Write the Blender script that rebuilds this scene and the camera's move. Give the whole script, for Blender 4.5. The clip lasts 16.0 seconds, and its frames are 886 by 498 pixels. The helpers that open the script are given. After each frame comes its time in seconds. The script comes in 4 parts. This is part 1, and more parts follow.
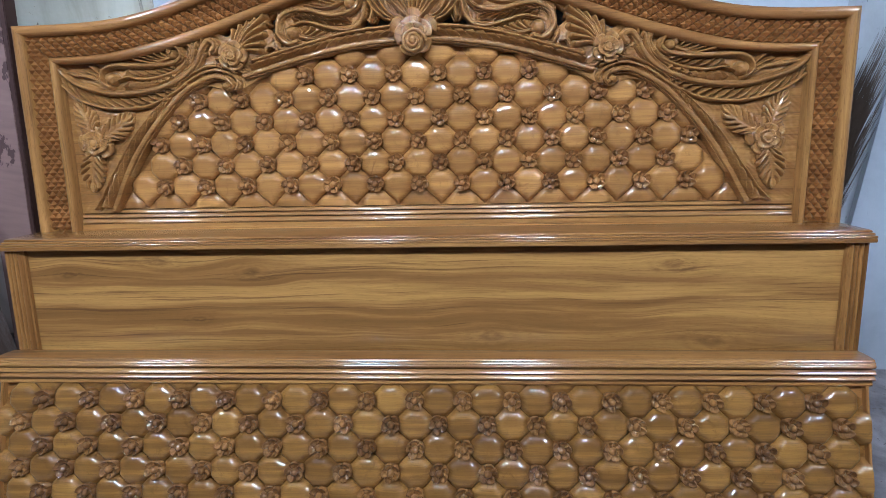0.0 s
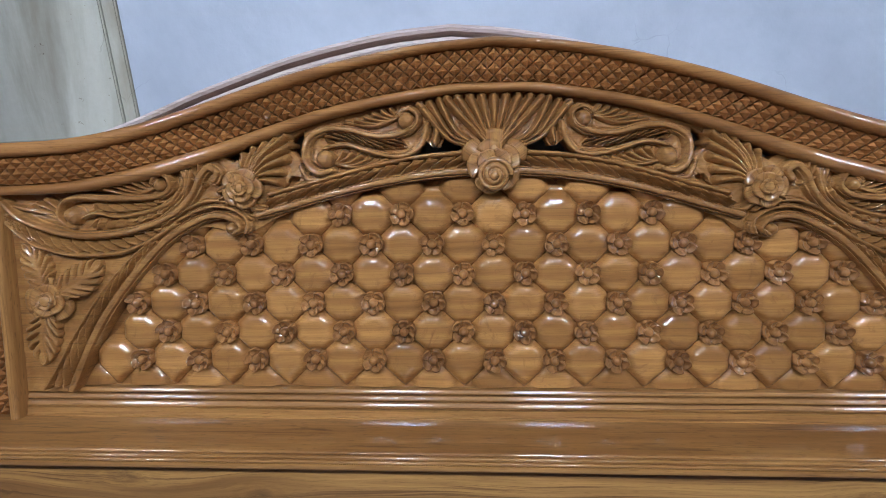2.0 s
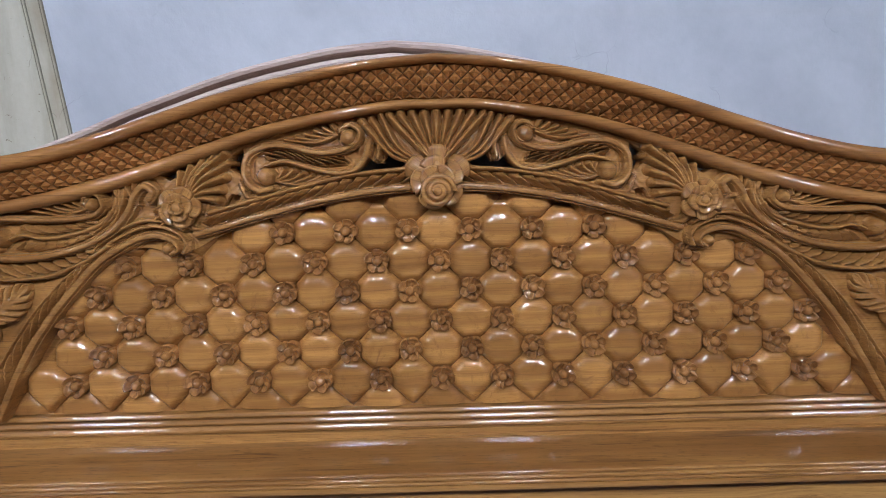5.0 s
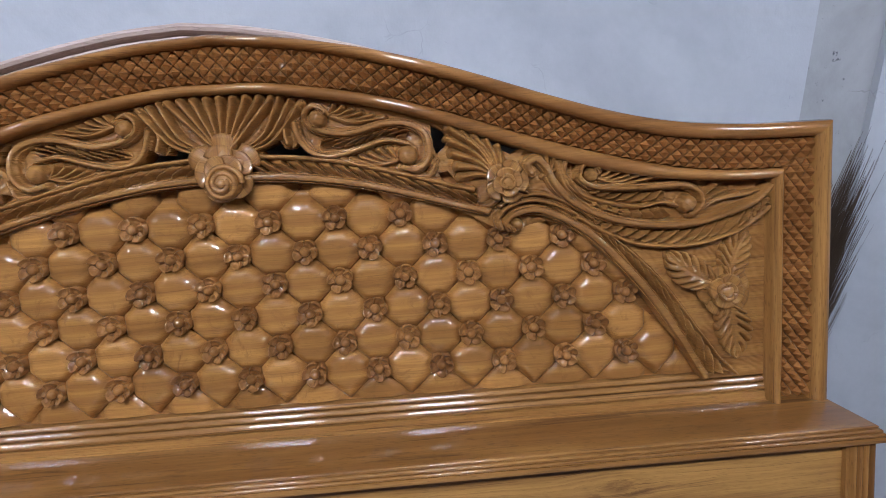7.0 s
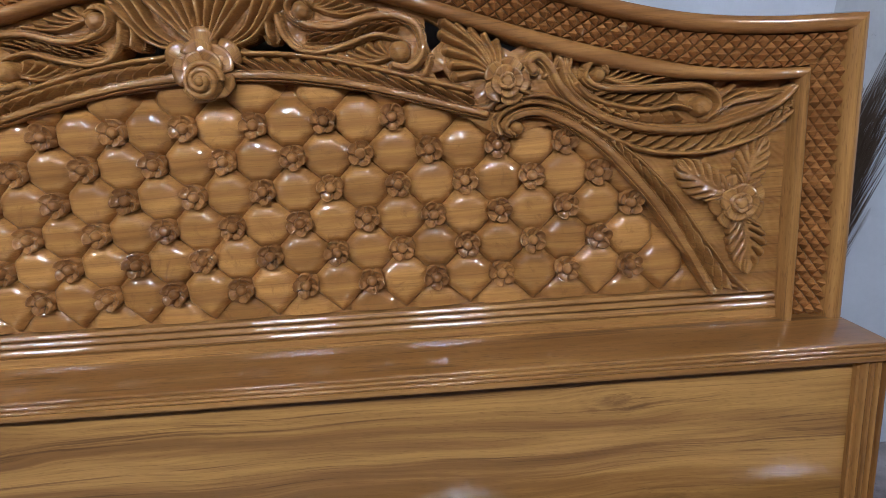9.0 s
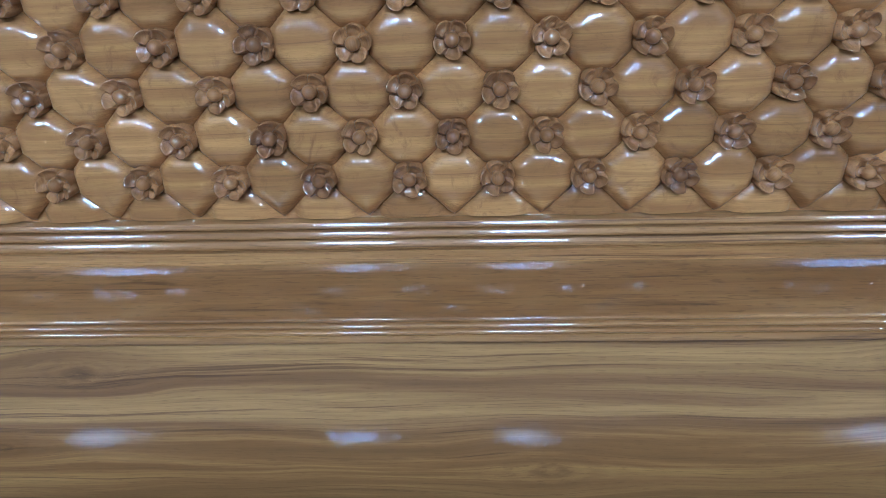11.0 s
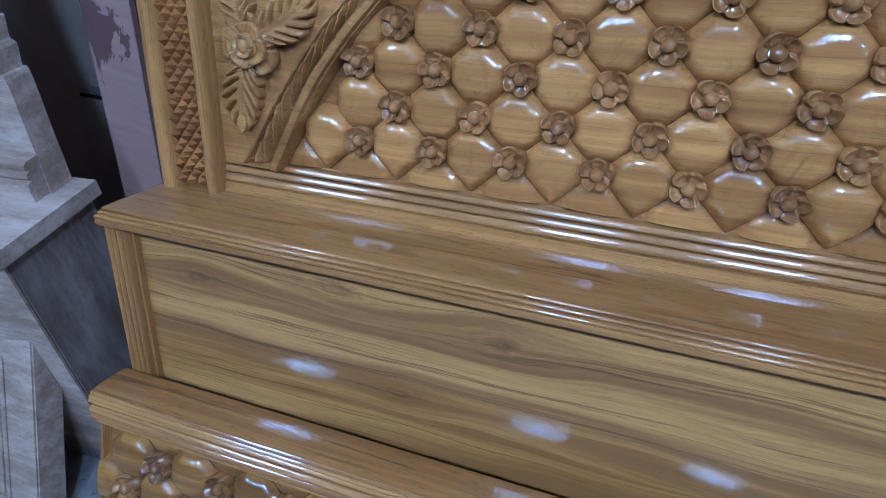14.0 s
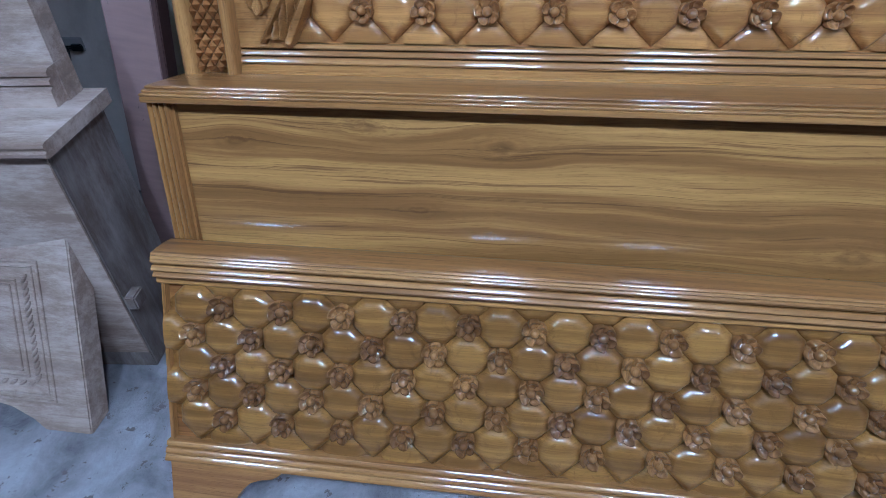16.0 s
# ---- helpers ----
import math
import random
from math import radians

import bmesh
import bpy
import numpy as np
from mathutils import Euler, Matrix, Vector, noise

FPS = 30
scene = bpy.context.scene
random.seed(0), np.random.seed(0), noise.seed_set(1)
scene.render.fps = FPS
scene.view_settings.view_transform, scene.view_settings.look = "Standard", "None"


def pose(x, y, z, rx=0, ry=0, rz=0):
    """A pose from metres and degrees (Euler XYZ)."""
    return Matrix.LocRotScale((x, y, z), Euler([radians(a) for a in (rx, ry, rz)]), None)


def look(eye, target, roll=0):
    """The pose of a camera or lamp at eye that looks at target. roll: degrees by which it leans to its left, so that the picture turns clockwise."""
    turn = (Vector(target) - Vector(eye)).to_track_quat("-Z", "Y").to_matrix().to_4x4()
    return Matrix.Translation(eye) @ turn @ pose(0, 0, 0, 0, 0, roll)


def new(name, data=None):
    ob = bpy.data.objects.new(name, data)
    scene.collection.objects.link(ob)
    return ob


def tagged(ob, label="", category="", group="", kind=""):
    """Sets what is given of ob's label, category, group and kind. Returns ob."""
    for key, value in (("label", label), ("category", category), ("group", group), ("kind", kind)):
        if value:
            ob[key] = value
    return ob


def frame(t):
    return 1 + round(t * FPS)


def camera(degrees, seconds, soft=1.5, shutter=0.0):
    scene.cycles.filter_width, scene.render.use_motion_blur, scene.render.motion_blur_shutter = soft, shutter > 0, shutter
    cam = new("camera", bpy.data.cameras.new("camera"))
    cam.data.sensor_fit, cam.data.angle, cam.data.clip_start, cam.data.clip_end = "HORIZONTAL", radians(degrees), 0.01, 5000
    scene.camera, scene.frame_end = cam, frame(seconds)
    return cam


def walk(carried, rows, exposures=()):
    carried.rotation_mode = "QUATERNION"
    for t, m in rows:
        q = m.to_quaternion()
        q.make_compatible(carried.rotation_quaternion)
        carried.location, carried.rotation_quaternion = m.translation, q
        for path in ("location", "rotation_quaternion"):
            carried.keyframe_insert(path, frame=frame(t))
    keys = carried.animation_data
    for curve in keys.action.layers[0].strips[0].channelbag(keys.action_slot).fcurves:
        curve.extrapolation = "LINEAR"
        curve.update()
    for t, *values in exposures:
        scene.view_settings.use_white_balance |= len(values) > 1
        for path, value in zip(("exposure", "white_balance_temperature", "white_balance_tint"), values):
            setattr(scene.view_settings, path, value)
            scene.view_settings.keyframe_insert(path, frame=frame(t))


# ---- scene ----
cam = camera(73.9, 16.0, soft=0.45)
PATH = [
    (0, (0.14, -1.123, 1.126), (0.015, 0.693, 0.298), -2.2),
    (0.5, (0.165, -1.007, 1.164), (0.007, 0.826, 0.379), -1.4),
    (1, (0.126, -0.898, 1.17), (-0.052, 0.938, 0.397), -0.8),
    (1.5, (0.017, -0.755, 1.212), (-0.11, 1.111, 0.501), -2.0),
    (2, (-0.031, -0.681, 1.229), (-0.14, 1.186, 0.521), -1.5),
    (2.5, (-0.041, -0.674, 1.242), (-0.322, 1.19, 0.575), -1.4),
    (3, (-0.084, -0.683, 1.24), (-0.373, 1.175, 0.561), -1.0),
    (3.5, (-0.096, -0.689, 1.224), (-0.289, 1.194, 0.578), -0.8),
    (3.7, (-0.075, -0.673, 1.236), (-0.259, 1.203, 0.567), -0.8),
    (5.8, (0.047, -0.671, 1.231), (0.185, 1.205, 0.552), -2.3),
    (6, (0.076, -0.665, 1.229), (0.22, 1.211, 0.551), -2.6),
    (6.5, (0.179, -0.647, 1.233), (0.299, 1.218, 0.518), -1.5),
    (7, (0.263, -0.638, 1.218), (0.38, 1.223, 0.496), -2.5),
    (7.5, (0.302, -0.635, 1.211), (0.439, 1.216, 0.465), -3.0),
    (8, (0.315, -0.635, 1.197), (0.428, 1.207, 0.426), -2.9),
    (8.5, (0.31, -0.634, 1.171), (0.385, 1.186, 0.345), -2.6),
    (8.7, (0.308, -0.632, 1.166), (0.37, 1.176, 0.312), -2.8),
    (10.8, (0.079, -0.395, 1.068), (0.046, 1.153, -0.198), -2.2),
    (11, (0.058, -0.379, 1.067), (-0.002, 1.153, -0.217), -2.2),
    (11.5, (-0.001, -0.372, 1.066), (-0.239, 1.126, -0.237), -3.3),
    (12, (-0.042, -0.375, 1.068), (-0.412, 1.093, -0.239), -2.8),
    (12.5, (-0.074, -0.377, 1.07), (-0.531, 1.066, -0.237), -3.0),
    (13, (-0.097, -0.383, 1.072), (-0.649, 1.037, -0.224), -3.1),
    (13.5, (-0.134, -0.396, 1.081), (-0.816, 0.97, -0.212), -4.0),
    (14, (-0.269, -0.432, 1.058), (-0.819, 1.046, -0.171), -1.9),
    (14.5, (-0.408, -0.493, 1.064), (-0.786, 1.044, -0.158), -5.4),
    (15, (-0.405, -0.555, 1.046), (-0.722, 0.998, -0.175), -3.4),
    (15.5, (-0.363, -0.666, 1.023), (-0.636, 0.868, -0.231), -1.8),
    (16, (-0.338, -0.758, 1.0), (-0.59, 0.765, -0.271), -2.5),
]
EXPOSURES = [(0.0, 0.2, 6700, 10), (2.0, -0.13, 7050, 14), (3.5, -0.20, 7650, 18), (8.5, -0.22, 7900, 18), (11.0, 0.0, 4900, 4), (12.5, 0.04, 4500, 2), (14.5, 0.04, 4950, 3), (16.0, 0.12, 5300, 5)]

# The bed leans back against the wall: its own upright frame is turned about the line where the footboard meets the floor.
LEAN_BACK = Matrix.Translation((0, -0.3175, 0)) @ Matrix.Rotation(radians(-14.04), 4, "X") @ Matrix.Translation((0, 0.3175, 0))
walk(cam, [(t, look(eye, target, roll)) for t, eye, target, roll in PATH], EXPOSURES)

# ---- light ----
world = bpy.data.worlds.new("world")
scene.world = world
world.use_nodes = True
world.node_tree.nodes["Background"].inputs[0].default_value = (0.75, 0.85, 1.0, 1)
world.node_tree.nodes["Background"].inputs[1].default_value = 0.008
LAMP_GLOW = 440.0
LAMP_PLACES = [(-1.83, -1.42, 2.36), (-0.47, -1.42, 2.36), (0.38, -1.42, 2.36), (2.14, -1.42, 2.36)]


# ---- materials ----
def material(name):
    m = bpy.data.materials.new(name)
    m.use_nodes = True
    nt = m.node_tree
    return m, nt, nt.nodes["Principled BSDF"]


def node(nt, kind, inputs=(), **props):
    n = nt.nodes.new("ShaderNode" + kind)
    for k, v in props.items():
        setattr(n, k, v)
    for k, v in dict(inputs).items():
        if isinstance(v, bpy.types.NodeSocket):
            nt.links.new(v, n.inputs[k])
        else:
            n.inputs[k].default_value = v
    return n


def ramp(nt, fac, stops):
    n = node(nt, "ValToRGB", {0: fac})
    e = n.color_ramp.elements
    while len(e) < len(stops):
        e.new(0.5)
    for el, (pos, col) in zip(e, stops):
        el.position, el.color = pos, (*col, 1)
    return n.outputs[0]


def mix(nt, fac, a, b, blend="MIX"):
    n = node(nt, "Mix", {0: fac, 6: a, 7: b}, data_type="RGBA", blend_type=blend)
    return n.outputs[2]


def maths(nt, op, a, b=0.0):
    return node(nt, "Math", {0: a, 1: b}, operation=op).outputs[0]


LIGHT_WOOD, MID_WOOD, DARK_WOOD = (0.53, 0.238, 0.047), (0.36, 0.145, 0.027), (0.12, 0.042, 0.009)
KNOTS = [(-0.80, 0.608, 0.9), (-0.586, 0.644, 1.5), (-0.372, 0.619, 1.0), (0.164, 0.465, 1.5), (0.638, 0.453, 1.6), (0.55, 0.628, 1.3), (-0.50, 0.507, 0.9)]


def wood(name, grain="x", light=LIGHT_WOOD, mid=MID_WOOD, dark=DARK_WOOD, scale=1.0, gloss=1.0, rough=0.34, bump=0.12, facets=0.0, knots=(), streak=0.6, pieces=False, grainy=0.45, smudge=0.0, ripple=0.0, sheen=0.055, orange=0.5, speckle=1.0, dusty=None, wave=0.011, vein=0.8, band=30):
    """Varnished or raw wood whose grain runs along one axis of its thing."""
    if gloss:
        light, mid, dark = ((c[0] * 0.79, c[1] * 0.79, c[2] * 1.14) for c in (light, mid, dark))
    m, nt, bsdf = material(name)
    tc = node(nt, "TexCoord")
    src = tc.outputs["Object"]
    info = node(nt, "ObjectInfo")
    sep = node(nt, "SeparateXYZ", {0: src})
    ax = {"x": 0, "y": 1, "z": 2}[grain]
    along = sep.outputs[ax]
    rest = [sep.outputs[i] for i in range(3) if i != ax]
    across = rest[1] if grain == "x" else rest[0]
    deep = rest[0] if grain == "x" else rest[1]
    spots = None
    bend = node(nt, "TexNoise", {"Vector": node(nt, "CombineXYZ", {0: maths(nt, "MULTIPLY", along, 3.0), 1: maths(nt, "MULTIPLY", across, 9.0), 2: maths(nt, "MULTIPLY", deep, 9.0)}).outputs[0], "Scale": 1.0, "Detail": 2}).outputs[0]
    across = maths(nt, "ADD", across, maths(nt, "MULTIPLY", maths(nt, "SUBTRACT", bend, 0.5), wave))
    ragged = node(nt, "TexNoise", {"Vector": node(nt, "CombineXYZ", {0: maths(nt, "MULTIPLY", along, 34.0), 1: maths(nt, "MULTIPLY", rest[-1], 70.0)}).outputs[0], "Scale": 1.0, "Detail": 4, "Roughness": 0.7}).outputs[0] if knots else None
    for kx, kz, size in knots:
        dx = maths(nt, "MULTIPLY", maths(nt, "SUBTRACT", along, kx), 0.42)
        dz = maths(nt, "ADD", maths(nt, "SUBTRACT", across, kz), maths(nt, "MULTIPLY", maths(nt, "SUBTRACT", ragged, 0.5), 0.010))
        d2 = maths(nt, "ADD", maths(nt, "POWER", maths(nt, "ABSOLUTE", dx), 2.0), maths(nt, "POWER", maths(nt, "ABSOLUTE", dz), 2.0))
        fall = maths(nt, "POWER", 2.718, maths(nt, "MULTIPLY", d2, -1 / (0.034 * size) ** 2))
        across = maths(nt, "SUBTRACT", across, maths(nt, "MULTIPLY", maths(nt, "MULTIPLY", dz, fall), 0.6))
        core = maths(nt, "POWER", 2.718, maths(nt, "MULTIPLY", d2, -1 / (0.0075 * size) ** 2))
        halo = maths(nt, "POWER", 2.718, maths(nt, "MULTIPLY", d2, -1 / (0.017 * size) ** 2))
        rings = maths(nt, "MULTIPLY", maths(nt, "ADD", maths(nt, "SINE", maths(nt, "ADD", maths(nt, "MULTIPLY", maths(nt, "SQRT", d2), 620 / size), maths(nt, "MULTIPLY", ragged, 9.0))), 0.9), 0.22)
        eye = maths(nt, "ADD", maths(nt, "MULTIPLY", maths(nt, "MULTIPLY", core, ragged), 0.75), maths(nt, "MULTIPLY", halo, rings))
        spots = eye if spots is None else maths(nt, "ADD", spots, eye)
    shift = maths(nt, "MULTIPLY", info.outputs["Random"], 7.0 if pieces else 0.0)
    co = node(nt, "CombineXYZ", {0: maths(nt, "ADD", maths(nt, "MULTIPLY", along, 1.1 * scale), shift), 1: maths(nt, "ADD", maths(nt, "MULTIPLY", across, band * scale), shift), 2: maths(nt, "MULTIPLY", deep, 14 * scale)}).outputs[0]
    broad = node(nt, "TexNoise", {"Vector": co, "Scale": 1.0, "Detail": 5, "Roughness": 0.6, "Distortion": 0.6}).outputs[0]
    fine_co = node(nt, "CombineXYZ", {0: maths(nt, "MULTIPLY", along, 9 * scale), 1: maths(nt, "ADD", maths(nt, "MULTIPLY", across, 330 * scale), shift), 2: maths(nt, "MULTIPLY", deep, 120 * scale)}).outputs[0]
    fine = node(nt, "TexNoise", {"Vector": fine_co, "Scale": 1.0, "Detail": 3, "Roughness": 0.6}).outputs[0]
    line_co = node(nt, "CombineXYZ", {0: maths(nt, "ADD", maths(nt, "MULTIPLY", along, 1.5 * scale), shift), 1: maths(nt, "MULTIPLY", across, 125 * scale), 2: maths(nt, "MULTIPLY", deep, 30 * scale)}).outputs[0]
    lines = node(nt, "TexNoise", {"Vector": line_co, "Scale": 1.0, "Detail": 6, "Roughness": 0.68, "Distortion": 0.9}).outputs[0]
    col = ramp(nt, broad, [(0.30, [c * 0.78 for c in mid]), (0.42, mid), (0.52, [0.5 * (p + q) for p, q in zip(mid, light)]), (0.60, light)])
    col = mix(nt, maths(nt, "MULTIPLY", ramp(nt, fine, [(0.40, (0, 0, 0)), (0.66, (1, 1, 1))]), grainy), col, (*[c * 0.72 for c in mid], 1))
    thin = ramp(nt, lines, [(0.355, (0.95, 0.95, 0.95)), (0.395, (0.5, 0.5, 0.5)), (0.43, (0.08, 0.08, 0.08)), (0.46, (0, 0, 0))])
    vein_co = node(nt, "CombineXYZ", {0: maths(nt, "ADD", maths(nt, "MULTIPLY", along, 2.6 * scale), shift), 1: maths(nt, "MULTIPLY", across, 300 * scale), 2: maths(nt, "MULTIPLY", deep, 70 * scale)}).outputs[0]
    veins = node(nt, "TexNoise", {"Vector": vein_co, "Scale": 1.0, "Detail": 4, "Roughness": 0.7, "Distortion": 0.5}).outputs[0]
    col = mix(nt, maths(nt, "MULTIPLY", ramp(nt, veins, [(0.34, (1, 1, 1)), (0.43, (0, 0, 0))]), vein * streak), col, (*[0.55 * p + 0.45 * q for p, q in zip(mid, dark)], 1))
    col = mix(nt, maths(nt, "MULTIPLY", thin, streak), col, (*dark, 1))
    pore_co = node(nt, "CombineXYZ", {0: maths(nt, "MULTIPLY", along, 55 * scale), 1: maths(nt, "MULTIPLY", across, 700 * scale), 2: maths(nt, "MULTIPLY", deep, 300 * scale)}).outputs[0]
    pores = node(nt, "TexNoise", {"Vector": pore_co, "Scale": 1.0, "Detail": 1}).outputs[0]
    col = mix(nt, maths(nt, "MULTIPLY", ramp(nt, pores, [(0.60, (0, 0, 0)), (0.70, (1, 1, 1))]), grainy), col, (*[c * 0.5 for c in mid], 1))
    if smudge:
        blot = node(nt, "TexNoise", {"Vector": node(nt, "VectorMath", {0: src, 1: node(nt, "CombineXYZ", {0: shift, 1: shift}).outputs[0]}, operation="ADD").outputs[0], "Scale": 26.0, "Detail": 6, "Roughness": 0.72, "Distortion": 1.2}).outputs[0]
        col = mix(nt, maths(nt, "MULTIPLY", ramp(nt, blot, [(0.56, (0, 0, 0)), (0.70, (1, 1, 1))]), smudge), col, (*[0.5 * (p + q) for p, q in zip(mid, dark)], 1))
    if dusty:
        long = [1.0, 1.0, 1.0]
        long[ax] = 0.3
        cloud = node(nt, "TexNoise", {"Vector": node(nt, "Mapping", {"Vector": src, "Scale": long}).outputs[0], "Scale": 9.0, "Detail": 8, "Roughness": 0.75}).outputs[0]
        grime = node(nt, "TexNoise", {"Vector": node(nt, "Mapping", {"Vector": src, "Location": (3, 5, 7), "Scale": long}).outputs[0], "Scale": 14.0, "Detail": 8, "Roughness": 0.78, "Distortion": 0.15}).outputs[0]
        col = mix(nt, maths(nt, "MULTIPLY", ramp(nt, cloud, [(0.42, (0, 0, 0)), (0.62, (1, 1, 1))]), 0.7), col, (*dusty[0], 1))
        col = mix(nt, maths(nt, "MULTIPLY", ramp(nt, grime, [(0.45, (0, 0, 0)), (0.62, (1, 1, 1))]), 0.85), col, (*dusty[1], 1))
    if spots is not None:
        col = mix(nt, maths(nt, "MINIMUM", maths(nt, "MULTIPLY", spots, 0.75), 0.8), col, (*dark, 1))
    tone = maths(nt, "ADD", maths(nt, "MULTIPLY", info.outputs["Random"], 0.26 if pieces else 0.10), 0.86 if pieces else 0.95)
    col = mix(nt, 1.0, col, node(nt, "CombineColor", {0: tone, 1: maths(nt, "POWER", tone, 1.12), 2: maths(nt, "POWER", tone, 1.2)}).outputs[0], "MULTIPLY")
    nt.links.new(col, bsdf.inputs["Base Color"])
    rip = node(nt, "TexNoise", {"Vector": src, "Scale": 55.0, "Detail": 2}).outputs[0]
    relief = maths(nt, "ADD", maths(nt, "MULTIPLY", fine, 0.35), rip)
    b = node(nt, "Bump", {"Height": relief, "Strength": bump, "Distance": 0.002}).outputs[0]
    nt.links.new(b, bsdf.inputs["Normal"])
    bsdf.inputs["Roughness"].default_value = rough
    if gloss:
        bsdf.inputs["Specular IOR Level"].default_value = 0.12
        bsdf.inputs["Coat Weight"].default_value = gloss
        bsdf.inputs["Coat Roughness"].default_value = sheen
        waves = maths(nt, "MULTIPLY", node(nt, "TexNoise", {"Vector": src, "Scale": 30.0, "Detail": 1}).outputs[0], 0.30)
        drops = node(nt, "TexNoise", {"Vector": src, "Scale": 125.0, "Detail": 1, "Roughness": 0.5}).outputs[0]
        coat = maths(nt, "ADD", waves, maths(nt, "MULTIPLY", drops, 0.17 * orange))
        coat = maths(nt, "ADD", coat, maths(nt, "MULTIPLY", fine, 0.07))
        coat = maths(nt, "ADD", coat, maths(nt, "MULTIPLY", node(nt, "TexNoise", {"Vector": src, "Scale": 330.0, "Detail": 2, "Roughness": 0.6}).outputs[0], 0.34 * speckle))
        if facets:
            cuts = node(nt, "TexVoronoi", {"Vector": src, "Scale": 80.0}).outputs[0]
            coat = maths(nt, "ADD", coat, maths(nt, "MULTIPLY", cuts, facets * 0.5))
        if ripple:
            # the planer's chatter marks across the mouldings
            wander = node(nt, "TexNoise", {"Vector": src, "Scale": 14.0, "Detail": 2}).outputs[0]
            comb = maths(nt, "ABSOLUTE", maths(nt, "SINE", maths(nt, "ADD", maths(nt, "MULTIPLY", sep.outputs[0], 560.0), maths(nt, "MULTIPLY", wander, 9.0))))
            coat = maths(nt, "ADD", coat, maths(nt, "MULTIPLY", maths(nt, "MULTIPLY", comb, maths(nt, "ADD", wander, 0.15)), ripple))
        nt.links.new(node(nt, "Bump", {"Height": coat, "Strength": 1.0, "Distance": 0.0007}).outputs[0], bsdf.inputs["Coat Normal"])
    return m


def mottled(name, colours, scale=3.0, rough=0.85, bump=0.25, specks=None, run=1.0, scratches=0.0):
    """Plaster, concrete or old paint: stains at two scales and a fine tooth."""
    m, nt, bsdf = material(name)
    src = node(nt, "TexCoord").outputs["Object"]
    big = node(nt, "TexNoise", {"Vector": node(nt, "Mapping", {"Vector": src, "Scale": (1, 1, run)}).outputs[0], "Scale": scale, "Detail": 6, "Roughness": 0.62, "Distortion": 0.4}).outputs[0]
    col = ramp(nt, big, [(0.30 + 0.4 * i / max(1, len(colours) - 1), c) for i, c in enumerate(colours)])
    small = node(nt, "TexNoise", {"Vector": src, "Scale": scale * 16, "Detail": 4, "Roughness": 0.7}).outputs[0]
    col = mix(nt, maths(nt, "MULTIPLY", small, 0.25), col, (*[c * 0.7 for c in colours[0]], 1))
    if specks:
        sp = node(nt, "TexNoise", {"Vector": src, "Scale": specks[0], "Detail": 5, "Roughness": 0.75}).outputs[0]
        col = mix(nt, ramp(nt, sp, [(specks[1], (0, 0, 0)), (specks[1] + 0.03, (1, 1, 1))]), col, (*specks[2], 1))
    if scratches:
        bent = node(nt, "TexNoise", {"Vector": src, "Scale": 7.0, "Detail": 4}).outputs["Color"]
        line = node(nt, "TexVoronoi", {"Vector": mix(nt, 0.12, src, bent), "Scale": 9.0}, feature="DISTANCE_TO_EDGE").outputs[0]
        where = node(nt, "TexNoise", {"Vector": src, "Scale": 6.5, "Detail": 5, "Roughness": 0.7}).outputs[0]
        cut = maths(nt, "MULTIPLY", ramp(nt, line, [(0.003, (1, 1, 1)), (0.010, (0, 0, 0))]), ramp(nt, where, [(0.57, (0, 0, 0)), (0.66, (1, 1, 1))]))
        col = mix(nt, maths(nt, "MULTIPLY", cut, scratches), col, (*[c * 0.35 for c in colours[0]], 1))
    nt.links.new(col, bsdf.inputs["Base Color"])
    b = node(nt, "Bump", {"Height": maths(nt, "ADD", small, big), "Strength": bump, "Distance": 0.004}).outputs[0]
    nt.links.new(b, bsdf.inputs["Normal"])
    bsdf.inputs["Roughness"].default_value = rough
    return m


def plain(name, colour, rough=0.5, metal=0.0):
    m, nt, bsdf = material(name)
    src = node(nt, "TexCoord").outputs["Object"]
    n = node(nt, "TexNoise", {"Vector": src, "Scale": 40.0, "Detail": 3}).outputs[0]
    nt.links.new(mix(nt, maths(nt, "MULTIPLY", n, 0.35), (*colour, 1), (*[c * 0.6 for c in colour], 1)), bsdf.inputs["Base Color"])
    bsdf.inputs["Roughness"].default_value, bsdf.inputs["Metallic"].default_value = rough, metal
    return m


WOOD_X = wood("varnished_teak_along", light=(0.53, 0.225, 0.045), mid=(0.355, 0.136, 0.026), orange=1.4, sheen=0.035, speckle=0.5)
WOOD_MOULD = wood("varnished_teak_moulding", ripple=0.10, speckle=0.35, sheen=0.045, streak=0.8, orange=0.5)
WOOD_CAP = wood("varnished_teak_cap", speckle=0.4, sheen=0.05, streak=0.8, orange=0.6)
WOOD_PANEL = wood("varnished_teak_panel", speckle=0.4, light=(0.60, 0.288, 0.056), mid=(0.315, 0.134, 0.025), dark=(0.13, 0.050, 0.011), knots=KNOTS, streak=0.7, sheen=0.06, grainy=0.28, orange=0.9, wave=0.030, vein=0.7, band=24)
WOOD_Z = wood("varnished_teak_upright", grain="z", orange=1.6, sheen=0.06)
WOOD_CARVED = wood("varnished_teak_carved", light=(0.54, 0.243, 0.048), mid=(0.37, 0.150, 0.028), streak=0.5, bump=0.12, facets=0.3, smudge=0.35, orange=4.0, sheen=0.03, speckle=0.35)
